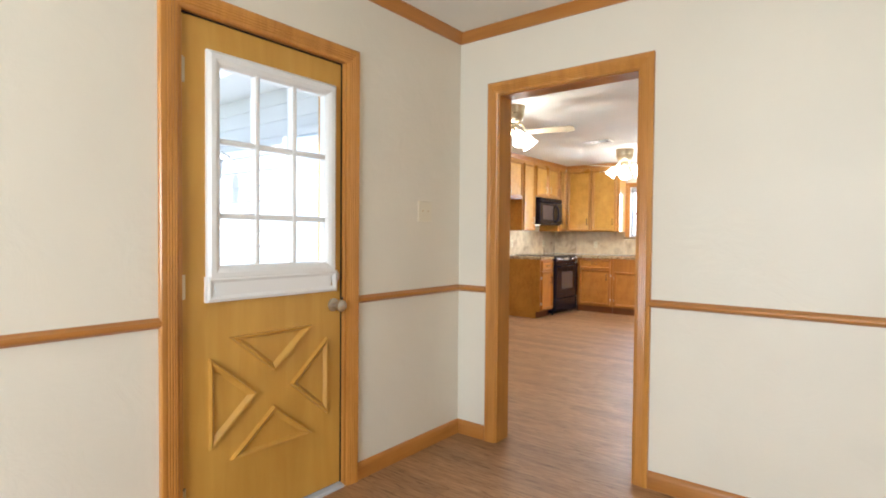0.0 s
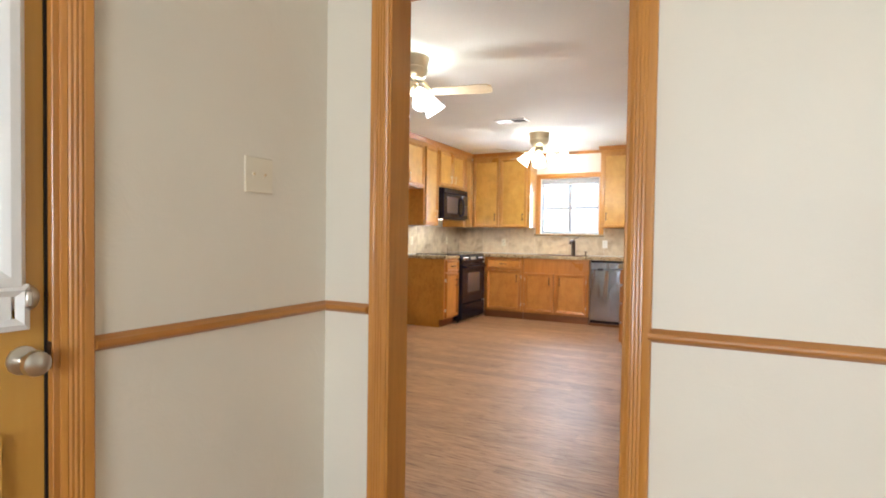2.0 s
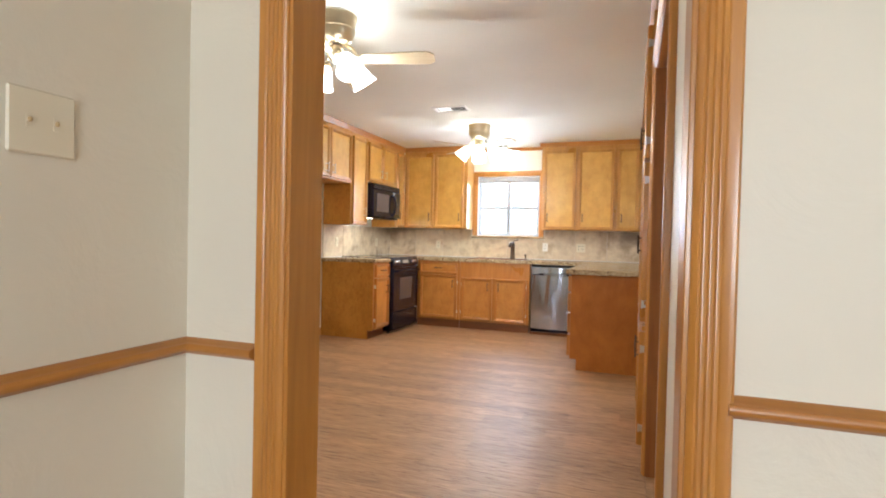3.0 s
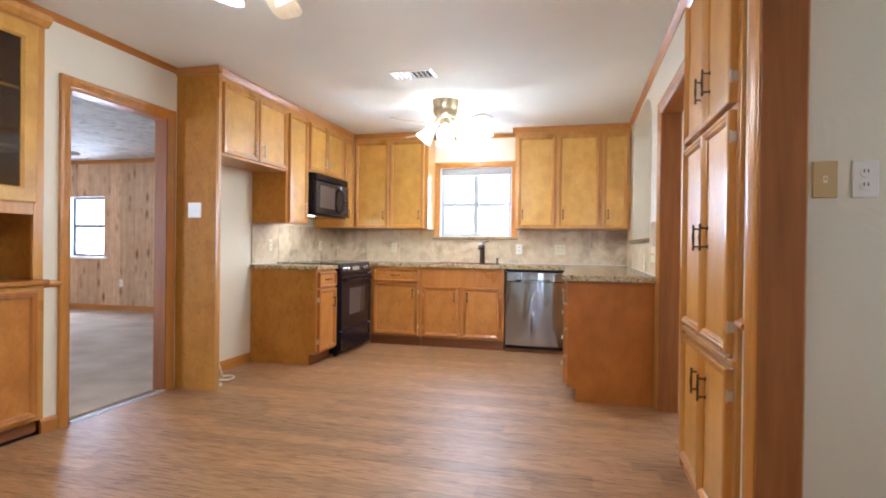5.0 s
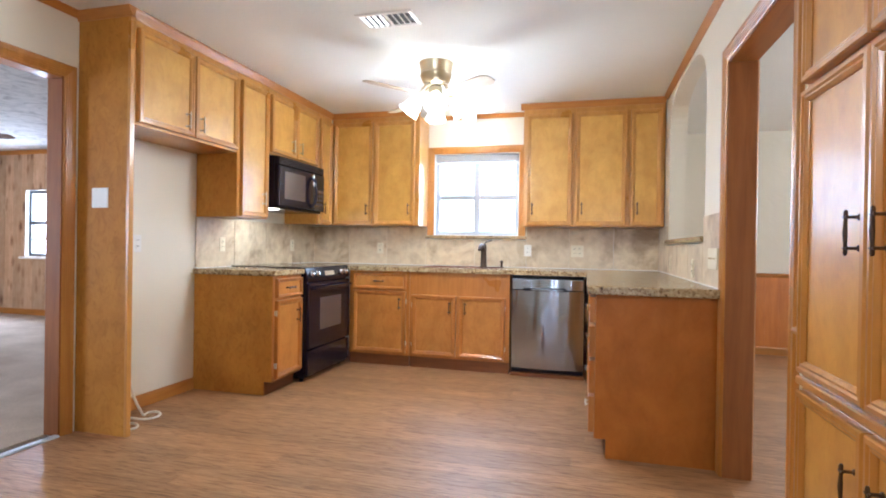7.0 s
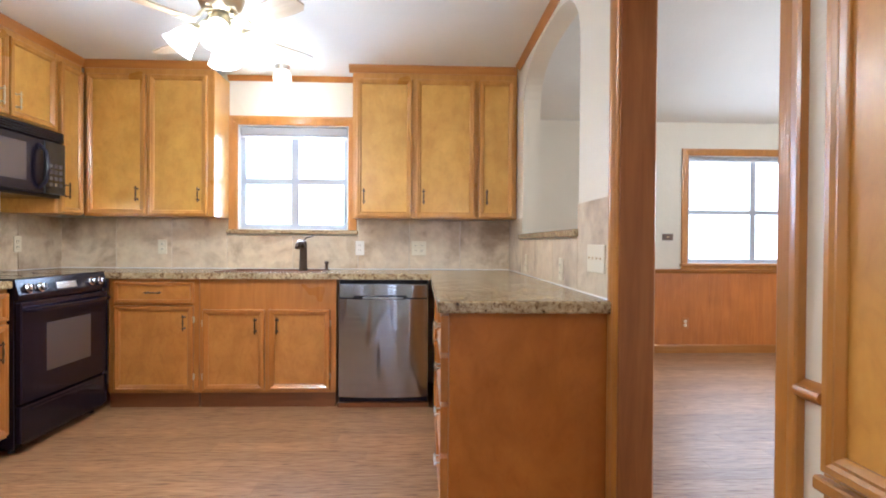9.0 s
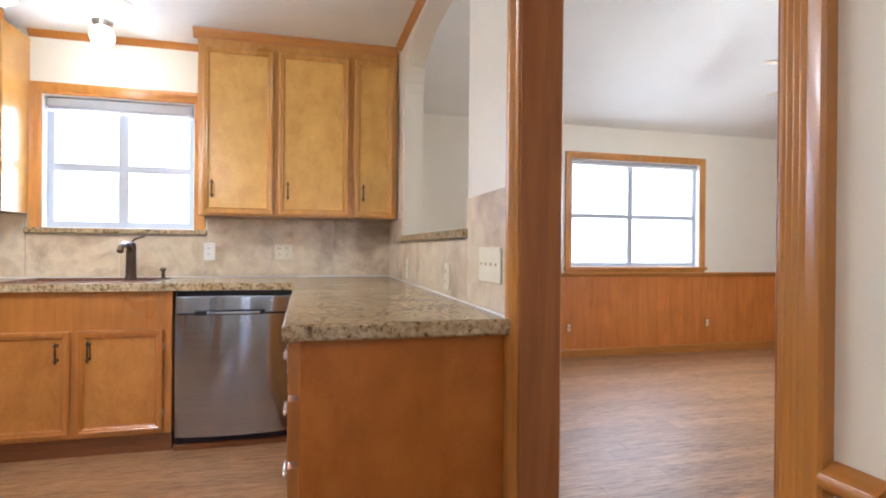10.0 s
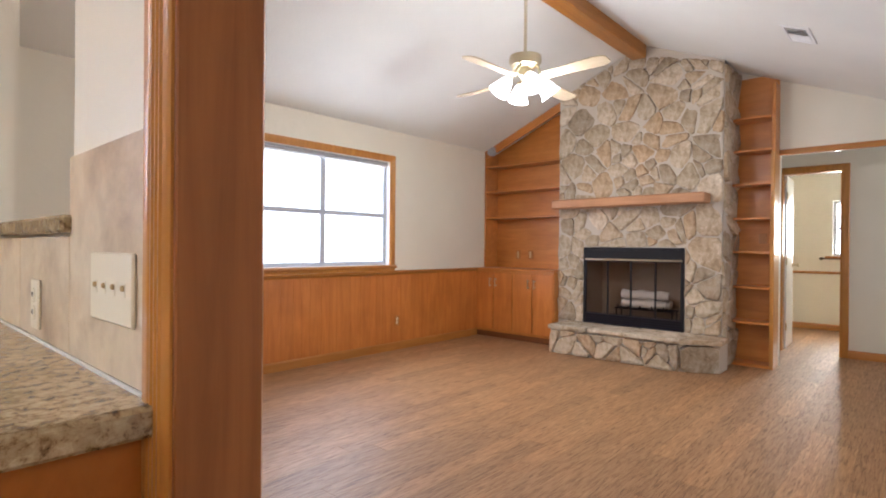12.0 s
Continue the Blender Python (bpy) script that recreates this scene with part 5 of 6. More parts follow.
# ---- ceiling fans ----
def fan(x, y, z_top, z_blade, turn, lamp_turn, drop, reach, rod, label, wood_mat=M_BLADE):
    t = thing("ceiling_fan", pose(x, y, z_blade), label, "ceiling fan", "ceiling fans")
    top = z_top - z_blade
    if rod:
        part("canopy", Shape().lathe([(0.065, top), (0.062, top - 0.03), (0.035, top - 0.06), (0.014, top - 0.07)], (0, 0, 0), "z", 20), M_BRASS, t, "", True)
        part("rod", Shape().lathe([(0.012, 0.08), (0.012, top - 0.05)], (0, 0, 0), "z", 12), M_BRASS, t, "thin brass down rod", True)
        part("motor", Shape().lathe([(0.03, 0.10), (0.07, 0.085), (0.115, 0.07), (0.12, 0.03), (0.105, 0.0), (0.06, -0.02)], (0, 0, 0), "z", 28), M_BRASS, t, "", True)
    else:
        part("motor", Shape().lathe([(0.125, top), (0.125, top - 0.01), (0.12, top - 0.02), (0.112, top - 0.075), (0.116, top - 0.08), (0.116, top - 0.09), (0.095, 0.015), (0.06, -0.01)], (0, 0, 0), "z", 28), M_BRASS, t, "", True)
    part("light_fitter", Shape().lathe([(0.045, -0.015), (0.05, -0.03), (0.05, -0.06), (0.042, -0.075), (0.018, -0.10), (0.006, -0.115)], (0, 0, 0), "z", 20), M_BRASS, t, "", True)
    blade = Shape()
    r0 = 0.17
    outline = [(r0, -0.045), (reach - 0.10, -0.064), (reach - 0.03, -0.060), (reach, -0.035), (reach, 0.035), (reach - 0.03, 0.060), (reach - 0.10, 0.064), (r0, 0.045)]
    b = len(blade.v)
    blade.v += [(u, v, 0.004) for u, v in outline] + [(u, v, -0.004) for u, v in outline]
    k = len(outline)
    blade.f += [[b + i for i in range(k)], [b + k + i for i in range(k)][::-1]] + [[b + i, b + (i + 1) % k, b + k + (i + 1) % k, b + k + i] for i in range(k)]
    bmesh_blade = blade.mesh("blade", wood_mat)
    iron = Shape().tube([(0.062, 0, drop - 0.004), (0.10, 0, drop - 0.02), (0.13, 0, 0.02), (0.17, 0, -0.007)], 0.010).box(0.15, -0.034, -0.010, 0.225, 0.034, -0.0045, 0.004).mesh("blade_iron", M_BRASS)
    for i in range(4):
        o = part("blade", bmesh_blade, None, t, "", False, pose(0, 0, -drop, 0, 0, turn + 90 * i) @ pose(0, 0, 0, -12, 0, 0))
        part("blade_iron", iron, None, o)
    shade = Shape().lathe([(0.024, 0.0), (0.034, -0.014), (0.046, -0.035), (0.060, -0.075), (0.066, -0.105), (0.080, -0.132), (0.076, -0.132), (0.062, -0.105), (0.055, -0.075), (0.030, -0.018)], (0, 0, 0), "z", 18, False)
    smesh = shade.mesh("shade", M_LAMPGLASS, True)
    bulb = Shape().lathe([(0.008, 0), (0.018, -0.03), (0.026, -0.055), (0.020, -0.075), (0.006, -0.085)], (0, 0, 0), "z", 12).mesh("bulb", M_LAMPGLASS, True)
    arm = Shape().tube([(0.03, 0, -0.05), (0.08, 0, -0.055), (0.12, 0, -0.085)], 0.008).lathe([(0.028, -0.105), (0.026, -0.082), (0.010, -0.075)], (0.12, 0, 0), "z", 12).mesh("lamp_arm", M_BRASS, True)
    for i in range(4):
        turn_i = lamp_turn + 90 * i
        part("lamp_arm", arm, None, t, "", False, pose(0, 0, 0, 0, 0, turn_i))
        s = part("shade", smesh, None, t, "frosted tulip glass shade, lit", False, pose(0, 0, 0, 0, 0, turn_i) @ pose(0.12, 0, -0.098, 0, -38, 0))
        part("bulb", bulb, None, s)
    return t


fan(-2.555, 7.43, CE, 2.285, 53, 15.6, 0.09, 0.585, False, "brass flush ceiling fan with lit tulip lights")
fan(-2.57, 4.42, CE, 2.285, 13, 56, 0.09, 0.585, False, "brass flush ceiling fan with lit tulip lights")
fan(2.19, 8.01, RIDGE_Z - 0.16, 2.475, -2, -41.6, 0.10, 0.655, True, "brass ceiling fan on a rod under the ridge beam")
df = fan(-7.9, 7.75, CE, 2.26, 20, 40, 0.06, 0.60, False, "dark-bladed ceiling fan in the den", M_DARKWOOD)

lamp = thing("ceiling_lamp", pose(-2.58, 8.70, CE), "small flush jar lamp over the sink, lit", "lamp")
part("canopy", Shape().lathe([(0.055, 0), (0.055, -0.015), (0.045, -0.03), (0.045, -0.04)], (0, 0, 0), "z", 18), M_NICKEL, lamp, "", True)
part("shade", Shape().lathe([(0.044, -0.04), (0.06, -0.06), (0.066, -0.10), (0.055, -0.13), (0.03, -0.145), (0.004, -0.148)], (0, 0, 0), "z", 18, False), M_LAMPGLASS, lamp, "lit frosted glass", True)


def vent(name, m, w, d, label):
    t = thing(name, m, label, "air vent")
    part("frame", Shape().rim(0, 0, w, d, [(0, 0), (0.004, 0.008), (0.022, 0.010), (0.024, 0.0)]), M_WPAINT, t)
    part("backing", Shape().box(0.02, -0.0015, 0.02, w - 0.02, -0.0005, d - 0.02), M_DARK, t)
    n = int((w - 0.05) / 0.034)
    for k in range(n):
        u = 0.03 + k * (w - 0.06) / n
        part("slat", Shape().box(-0.008, -0.001, 0.024, 0.008, 0.001, d - 0.024), M_WPAINT, t, "", False, pose(u + 0.008, -0.006, 0, 0, 0, 28 if k < n / 2 else -28))
    part("divider", Shape().box(w / 2 - 0.008, -0.009, 0.02, w / 2 + 0.008, -0.001, d - 0.02), M_WPAINT, t)
    return t


vent("ceiling_vent", pose(-2.80, 6.74, CE, 90, 0, 0), 0.35, 0.20, "white slatted ceiling air register")
ang = math.degrees(math.atan2(RIDGE_Z - EAVE, LB - RIDGE_Y))
vy = 6.555
vent("ceiling_vent", pose(3.07, vy, RIDGE_Z - (RIDGE_Y - vy) * (RIDGE_Z - EAVE) / (LB - RIDGE_Y) - 0.002, 90 + ang, 0, 0), 0.36, 0.18, "white slatted air register on the sloped ceiling")


# ---- plates, outlets, cords ----
def plate(m, label, kind="outlet", mat=M_IVORY, gangs=1, cover=None):
    t = thing("wall_switch" if kind == "switch" else "outlet", m, label, "switch" if kind == "switch" else "outlet")
    w = 0.035 + 0.023 * (gangs - 1)
    part("plate", Shape().box(-w, -0.007, -0.057, w, 0, 0.057, 0.003), cover or mat, t)
    for g in range(gangs):
        gx = -0.023 * (gangs - 1) + 0.046 * g
        if kind == "blank":
            part("screw", Shape().lathe([(0.004, 0), (0.003, -0.002)], (gx, -0.006, 0.042), "y", 8).lathe([(0.004, 0), (0.003, -0.002)], (gx, -0.006, -0.042), "y", 8), M_NICKEL, t)
        elif kind == "switch":
            part("toggle", Shape().box(gx - 0.0035, -0.0125, -0.002, gx + 0.0035, -0.006, 0.007, 0.002), M_TAN, t)
            part("slot", Shape().box(gx - 0.0055, -0.0078, -0.011, gx + 0.0055, -0.0068, 0.011), mat, t)
        else:
            for z in (-0.020, 0.020):
                s = part("socket", Shape().lathe([(0.017, 0), (0.017, -0.003), (0.015, -0.004)], (gx, -0.006, z), "y", 14), mat, t)
                part("slot", Shape().box(gx - 0.007, -0.0106, z - 0.002, gx - 0.004, -0.0096, z + 0.008).box(gx + 0.004, -0.0106, z - 0.002, gx + 0.007, -0.0096, z + 0.008), M_DARK, s)
    return t


plate(pose(EL, 2.365, 1.355, 0, 0, 90), "ivory double light switch plate on the entry wall", "switch", M_IVORY, 2)
plate(pose(-0.636, 4.575, 1.329), "tan light switch plate on the hall wall", "switch", M_IVORY, 1, M_TAN)
plate(pose(-0.530, 4.575, 1.329), "white telephone outlet plate on the hall wall", "outlet", M_WHITE)
plate(pose(-4.185, 6.155, 1.36), "blank white cover plate on the fridge panel", "blank", M_WHITE, 2)
plate(pose(KL, 6.587, 1.10, 0, 0, 90), "white outlet in the empty fridge space", "outlet", M_WHITE)
for x, mt, g in ((-3.574, M_IVORY, 1), (-2.03, M_WHITE, 1), (-1.56, M_IVORY, 2)):
    plate(pose(x, KB - 0.012, 1.085), "outlet plate on the tile backsplash", "outlet", mt, g)
for y in (7.43, 8.5):
    plate(pose(KL + 0.012, y, 1.10, 0, 0, 90), "ivory outlet plate on the tile backsplash", "outlet", M_IVORY)
plate(pose(KR - 0.012, 6.80, 1.068, 0, 0, -90), "large ivory four-gang switch plate beside the doorway", "switch", M_IVORY, 4)
for y in (7.335, 8.23):
    plate(pose(KR - 0.012, y, 1.0, 0, 0, -90), "ivory outlet plate under the pass-through", "outlet", M_IVORY)
for x, z in ((1.22, 0.31), (2.912, 0.32)):
    plate(pose(x, LB - 0.018, z), "ivory outlet with brown plate on the pine wainscot", "outlet", M_IVORY, 1, M_FRAME_LOW)
plate(pose(1.03, LB - 0.003, 1.21) @ pose(0, 0, 0, 0, 90, 0), "dark brass switch plate on the living room wall", "switch", M_TAN, 1, M_BRONZE)
plate(pose(-8.5, 9.745, 0.45), "white outlet on the panelled den wall", "outlet", M_WHITE)
wb = thing("water_valve", pose(KL, 6.40, 0.20, 0, 0, 90), "small white supply valve with brass handle", "valve")
part("box", Shape().box(-0.03, -0.012, -0.05, 0.03, 0, 0.05, 0.003), M_WHITE, wb)
part("tap", Shape().lathe([(0.008, 0), (0.008, -0.03), (0.016, -0.032), (0.016, -0.042)], (0, -0.01, 0), "y", 10), M_BRASS, wb)
coil = [(KL + 0.02, 6.40, 0.20), (KL + 0.10, 6.38, 0.27), (KL + 0.20, 6.33, 0.33), (KL + 0.27, 6.29, 0.26), (KL + 0.28, 6.31, 0.16), (KL + 0.26, 6.38, 0.07), (KL + 0.20, 6.46, 0.014), (KL + 0.15, 6.54, 0.009), (KL + 0.20, 6.575, 0.009), (KL + 0.26, 6.54, 0.009), (KL + 0.285, 6.47, 0.009), (KL + 0.25, 6.41, 0.011), (KL + 0.15, 6.40, 0.018), (KL + 0.08, 6.36, 0.010), (KL + 0.12, 6.31, 0.009), (KL + 0.24, 6.35, 0.009), (KL + 0.315, 6.31, 0.009), (KL + 0.315, 6.25, 0.009), (KL + 0.26, 6.22, 0.009)]
for _ in range(2):
    coil = [(1 - s) * Vector(p) + s * Vector(q) for p, q in zip(coil, coil[1:]) for s in (0.25, 0.75)]
solo("supply_hose", Shape().tube([tuple(p) for p in coil], 0.0075, 6), M_WHITE, I4, "looped white plastic water hose on the floor", "hose", "", True)

# ---- living room ----
def wainscot(x, y, rz, length, height, label):
    t = thing("wainscot", pose(x, y, 0, 0, 0, rz), label, "wainscot", "", "structure")
    rng = random.Random(4)
    u = 0.0
    while u < length - 0.01:
        w = min(rng.choice((0.09, 0.13, 0.17)), length - u)
        part("board", Shape().box(u + 0.0002, -0.014, 0.0, u + w - 0.0002, 0, height, 0.0012), M_PINE, t)
        u += w
    part("baseboard", Shape().extrude([(-0.014, 0), (-0.028, 0), (-0.028, 0.07), (-0.022, 0.082), (-0.014, 0.085)], length), M_TRIM_H, t)
    part("cap", Shape().extrude([(0, -0.03), (-0.022, -0.03), (-0.030, -0.012), (-0.044, -0.006), (-0.046, 0.008), (-0.040, 0.014), (0, 0.014)], length), M_TRIM_H, t, "", False, pose(0, 0, height))
    return t


wainscot(KR + 0.12, LB, 0, 4.335 - KR - 0.12, 0.862, "vertical pine board wainscot with wood cap")


def shelves_left():
    t = thing("shelf_unit", pose(4.335, LB, 0, 0, 0, -90), "honey wood built-in shelves over low cabinets", "shelving")
    w = 1.16
    part("base_body", Shape().box(0, 0, 0.07, w, 0.46, 0.85, 0.002), M_SHELF, t)
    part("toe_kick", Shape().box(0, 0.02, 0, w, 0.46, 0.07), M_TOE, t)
    part("counter", Shape().box(0, -0.02, 0.851, w, 0.46, 0.877, 0.005), M_SHELF, t)
    part("back_panel", Shape().face((0.0, 0.44, 0.877), (w, 0.44, 0.877), (w, 0.44, 2.9), (0.0, 0.44, EAVE)), M_SHELF, t)
    part("upright", Shape().box(0.002, 0.17, 0.877, 0.024, 0.44, 2.41, 0.002), M_SHELF, t)
    for z in (1.515, 1.86, 2.19):
        part("shelf", Shape().box(0.024, 0.175, z, w, 0.435, z + 0.022, 0.003), M_SHELF, t)
    sl = (RIDGE_Z - EAVE) / (LB - RIDGE_Y)
    part("sloped_trim", Shape().box(0, 0.165, -0.10, 1.27, 0.19, 0.0, 0.003), M_SHELF, t, "", False, pose(0.0, 0, EAVE - 0.005, 0, -math.degrees(math.atan(sl)), 0))
    for k in range(4):
        x0 = 0.02 + k * 0.285
        d = part("door", Shape().box(x0, -0.016, 0.10, x0 + 0.272, -0.001, 0.82, 0.004), M_PINE, t)
        part("handle", PULL_BRASS, None, d, "", False, pose(x0 + (0.235 if k % 2 == 0 else 0.037), -0.017, 0.70))
    for x in (0.33, 0.52):
        p = part("socket_plate", Shape().box(x, 0.430, 0.99, x + 0.075, 0.438, 1.105, 0.003), M_FRAME_LOW, t)
        part("socket", Shape().box(x + 0.022, 0.426, 1.005, x + 0.053, 0.431, 1.09, 0.003), M_TAN, p)
    return t


shelves_left()
spot = thing("spot_lamp", pose(4.40, 9.95, 2.36), "small grey spotlight at the shelf top", "lamp")
part("bracket", Shape().box(-0.02, -0.03, 0.03, 0.02, 0.03, 0.07, 0.005), M_SHADE, spot)
part("head", Shape().lathe([(0.03, -0.07), (0.045, -0.06), (0.042, 0.02), (0.025, 0.05)], (0, 0, 0), "x", 14), M_SHADE, spot, "", True)


def shelves_right():
    t = thing("shelf_unit", pose(4.72, 7.235, 0, 0, 0, -90), "narrow honey wood shelves with rounded fronts", "shelving")
    w = 0.365
    part("back_panel", Shape().box(0, 0.205, 0, w, 0.226, 2.86), M_SHELF, t)
    part("post", Shape().box(w - 0.03, -0.01, 0, w + 0.004, 0.226, 2.07, 0.003), M_TRIM, t)
    part("upper_post", Shape().box(w - 0.03, 0.02, 2.071, w + 0.002, 0.226, 2.74, 0.003), M_SHELF, t)
    part("base", Shape().box(0, 0.0, 0, w - 0.03, 0.2, 0.03, 0.003), M_SHELF, t)
    for z in (0.42, 0.76, 1.103, 1.432, 1.765, 2.09, 2.405):
        s = Shape()
        pts = [(0, 0.205), (0, 0.02), (0.06, -0.02), (0.16, -0.035), (0.27, -0.025), (w - 0.031, 0.0), (w - 0.031, 0.205)]
        n = len(pts)
        s.v = [(x, y, z) for x, y in pts] + [(x, y, z + 0.022) for x, y in pts]
        s.f = [list(range(n))[::-1], list(range(n, 2 * n))] + [[i, (i + 1) % n, n + (i + 1) % n, n + i] for i in range(n)]
        part("shelf", s, M_SHELF, t)
    part("phone_jack", Shape().box(0.20, 0.198, 1.20, 0.27, 0.206, 1.30, 0.003), M_FRAME_LOW, t)
    return t


shelves_right()


# ---- stone chimney ----
def clip(poly, px, py, nx, ny):
    out = []
    for (ax, ay), (bx, by) in zip(poly, poly[1:] + poly[:1]):
        da, db = (ax - px) * nx + (ay - py) * ny, (bx - px) * nx + (by - py) * ny
        if da <= 0:
            out.append((ax, ay))
        if da * db < 0:
            k = da / (da - db)
            out.append((ax + k * (bx - ax), ay + k * (by - ay)))
    return out


def stones(parent, rng, width, height_at, z0, hole, size, mat=M_STONE, depth=0.021):
    """Irregular stones with recessed joints over a face in its own xz plane; hole: (x0, z0, x1, z1)."""
    top = max(height_at(u * width / 20) for u in range(21))
    nu, nv = max(1, round(width / size)), max(1, round((top - z0) / (size * 0.92)))
    seeds = []
    for i in range(nu):
        for j in range(nv):
            seeds.append((width * (i + 0.5 + rng.uniform(-0.46, 0.46)) / nu, z0 + (top - z0) * (j + 0.5 + rng.uniform(-0.46, 0.46)) / nv, rng.choice((0, 0, 0.5, -0.6, 1.1))))
    seeds = [s for s in seeds if rng.random() > 0.36]
    for sx, sz, _ in list(seeds):
        for _k in range(rng.choice((0, 0, 0, 1, 1, 2))):
            a, r = rng.uniform(0, 6.28), rng.uniform(0.05, 0.15)
            seeds.append((min(max(sx + r * math.cos(a), 0.02), width - 0.02), sz + r * math.sin(a), 0))
    for sx, sz, _ in seeds:
        poly = [(0, z0), (width, z0), (width, top), (0, top)]
        for ox, oz, _ in seeds:
            if (ox, oz) == (sx, sz) or abs(ox - sx) > 1.0 or abs(oz - sz) > 1.0:
                continue
            nx, nz = ox - sx, oz - sz
            k = 0.5 + 0.14 * (((ox * 7.13 + oz * 3.7) % 1.0) - ((sx * 7.13 + sz * 3.7) % 1.0)) * -1.0
            poly = clip(poly, sx + nx * k, sz + nz * k, nx + 0.10 * nz * (((sx + ox) * 5.1 + (sz + oz) * 4.3) % 1.0 - 0.5), nz - 0.10 * nx * (((sx + ox) * 5.1 + (sz + oz) * 4.3) % 1.0 - 0.5))
            if len(poly) < 3:
                break
        for u0, u1 in ((0, width * 0.44), (width * 0.46, width)):
            s = (height_at(u1) - height_at(u0)) / (u1 - u0)
            poly = clip(poly, u0, height_at(u0) - 0.01, -s, 1.0) if poly else poly
        if hole and len(poly) >= 3:
            hx0, hz0, hx1, hz1 = hole
            cx, cz = sum(p[0] for p in poly) / len(poly), sum(p[1] for p in poly) / len(poly)
            cuts = sorted(((cx - hx0, (hx0, 0, 1, 0)), (hx1 - cx, (hx1, 0, -1, 0)), (hz1 - cz, (0, hz1, 0, -1)), (cz - hz0, (0, hz0, 0, 1))), key=lambda k: k[0])
            if any(hx0 - 0.0 < p[0] < hx1 and hz0 < p[1] < hz1 for p in poly + [(cx, cz), ((hx0 + hx1) / 2 if abs(cx - (hx0 + hx1) / 2) < 0.05 else cx, cz)]):
                poly = clip(poly, *cuts[0][1])
        if len(poly) < 3:
            continue
        area = abs(sum(a[0] * b[1] - b[0] * a[1] for a, b in zip(poly, poly[1:] + poly[:1]))) / 2
        if area < 0.002:
            continue
        cx, cz = sum(p[0] for p in poly) / len(poly), sum(p[1] for p in poly) / len(poly)
        smooth = []
        for a, b in zip(poly, poly[1:] + poly[:1]):
            for k in (0.17, 0.83):
                smooth.append((a[0] + k * (b[0] - a[0]) + rng.uniform(-0.006, 0.006), a[1] + k * (b[1] - a[1]) + rng.uniform(-0.006, 0.006)))
        gap = 1 - 0.0032 / math.sqrt(area)
        n, s, rise = len(smooth), Shape(), depth * rng.uniform(0.55, 1.25)
        ta, tb = rng.uniform(-0.17, 0.17), rng.uniform(-0.17, 0.17)
        for f, h in ((gap, -0.006), (gap * 0.95, rise * 0.5), (gap * 0.78, rise * 0.95)):
            for x, z in smooth:
                u, w = (x - cx) * f, (z - cz) * f
                lift = 0.0 if h < 0 else ta * u + tb * w + rng.uniform(-0.004, 0.004)
                s.v.append((u, -max(h + lift, -0.006), w))
        s.v.append((0, -rise * rng.uniform(0.9, 1.15), 0))
        for r in range(2):
            for k in range(n):
                s.f.append([r * n + k, r * n + (k + 1) % n, (r + 1) * n + (k + 1) % n, (r + 1) * n + k])
        for k in range(n):
            s.f.append([2 * n + k, 2 * n + (k + 1) % n, 3 * n])
        part("stone", s.mesh("stone", mat, True), None, parent, "", False, pose(cx, 0, cz))


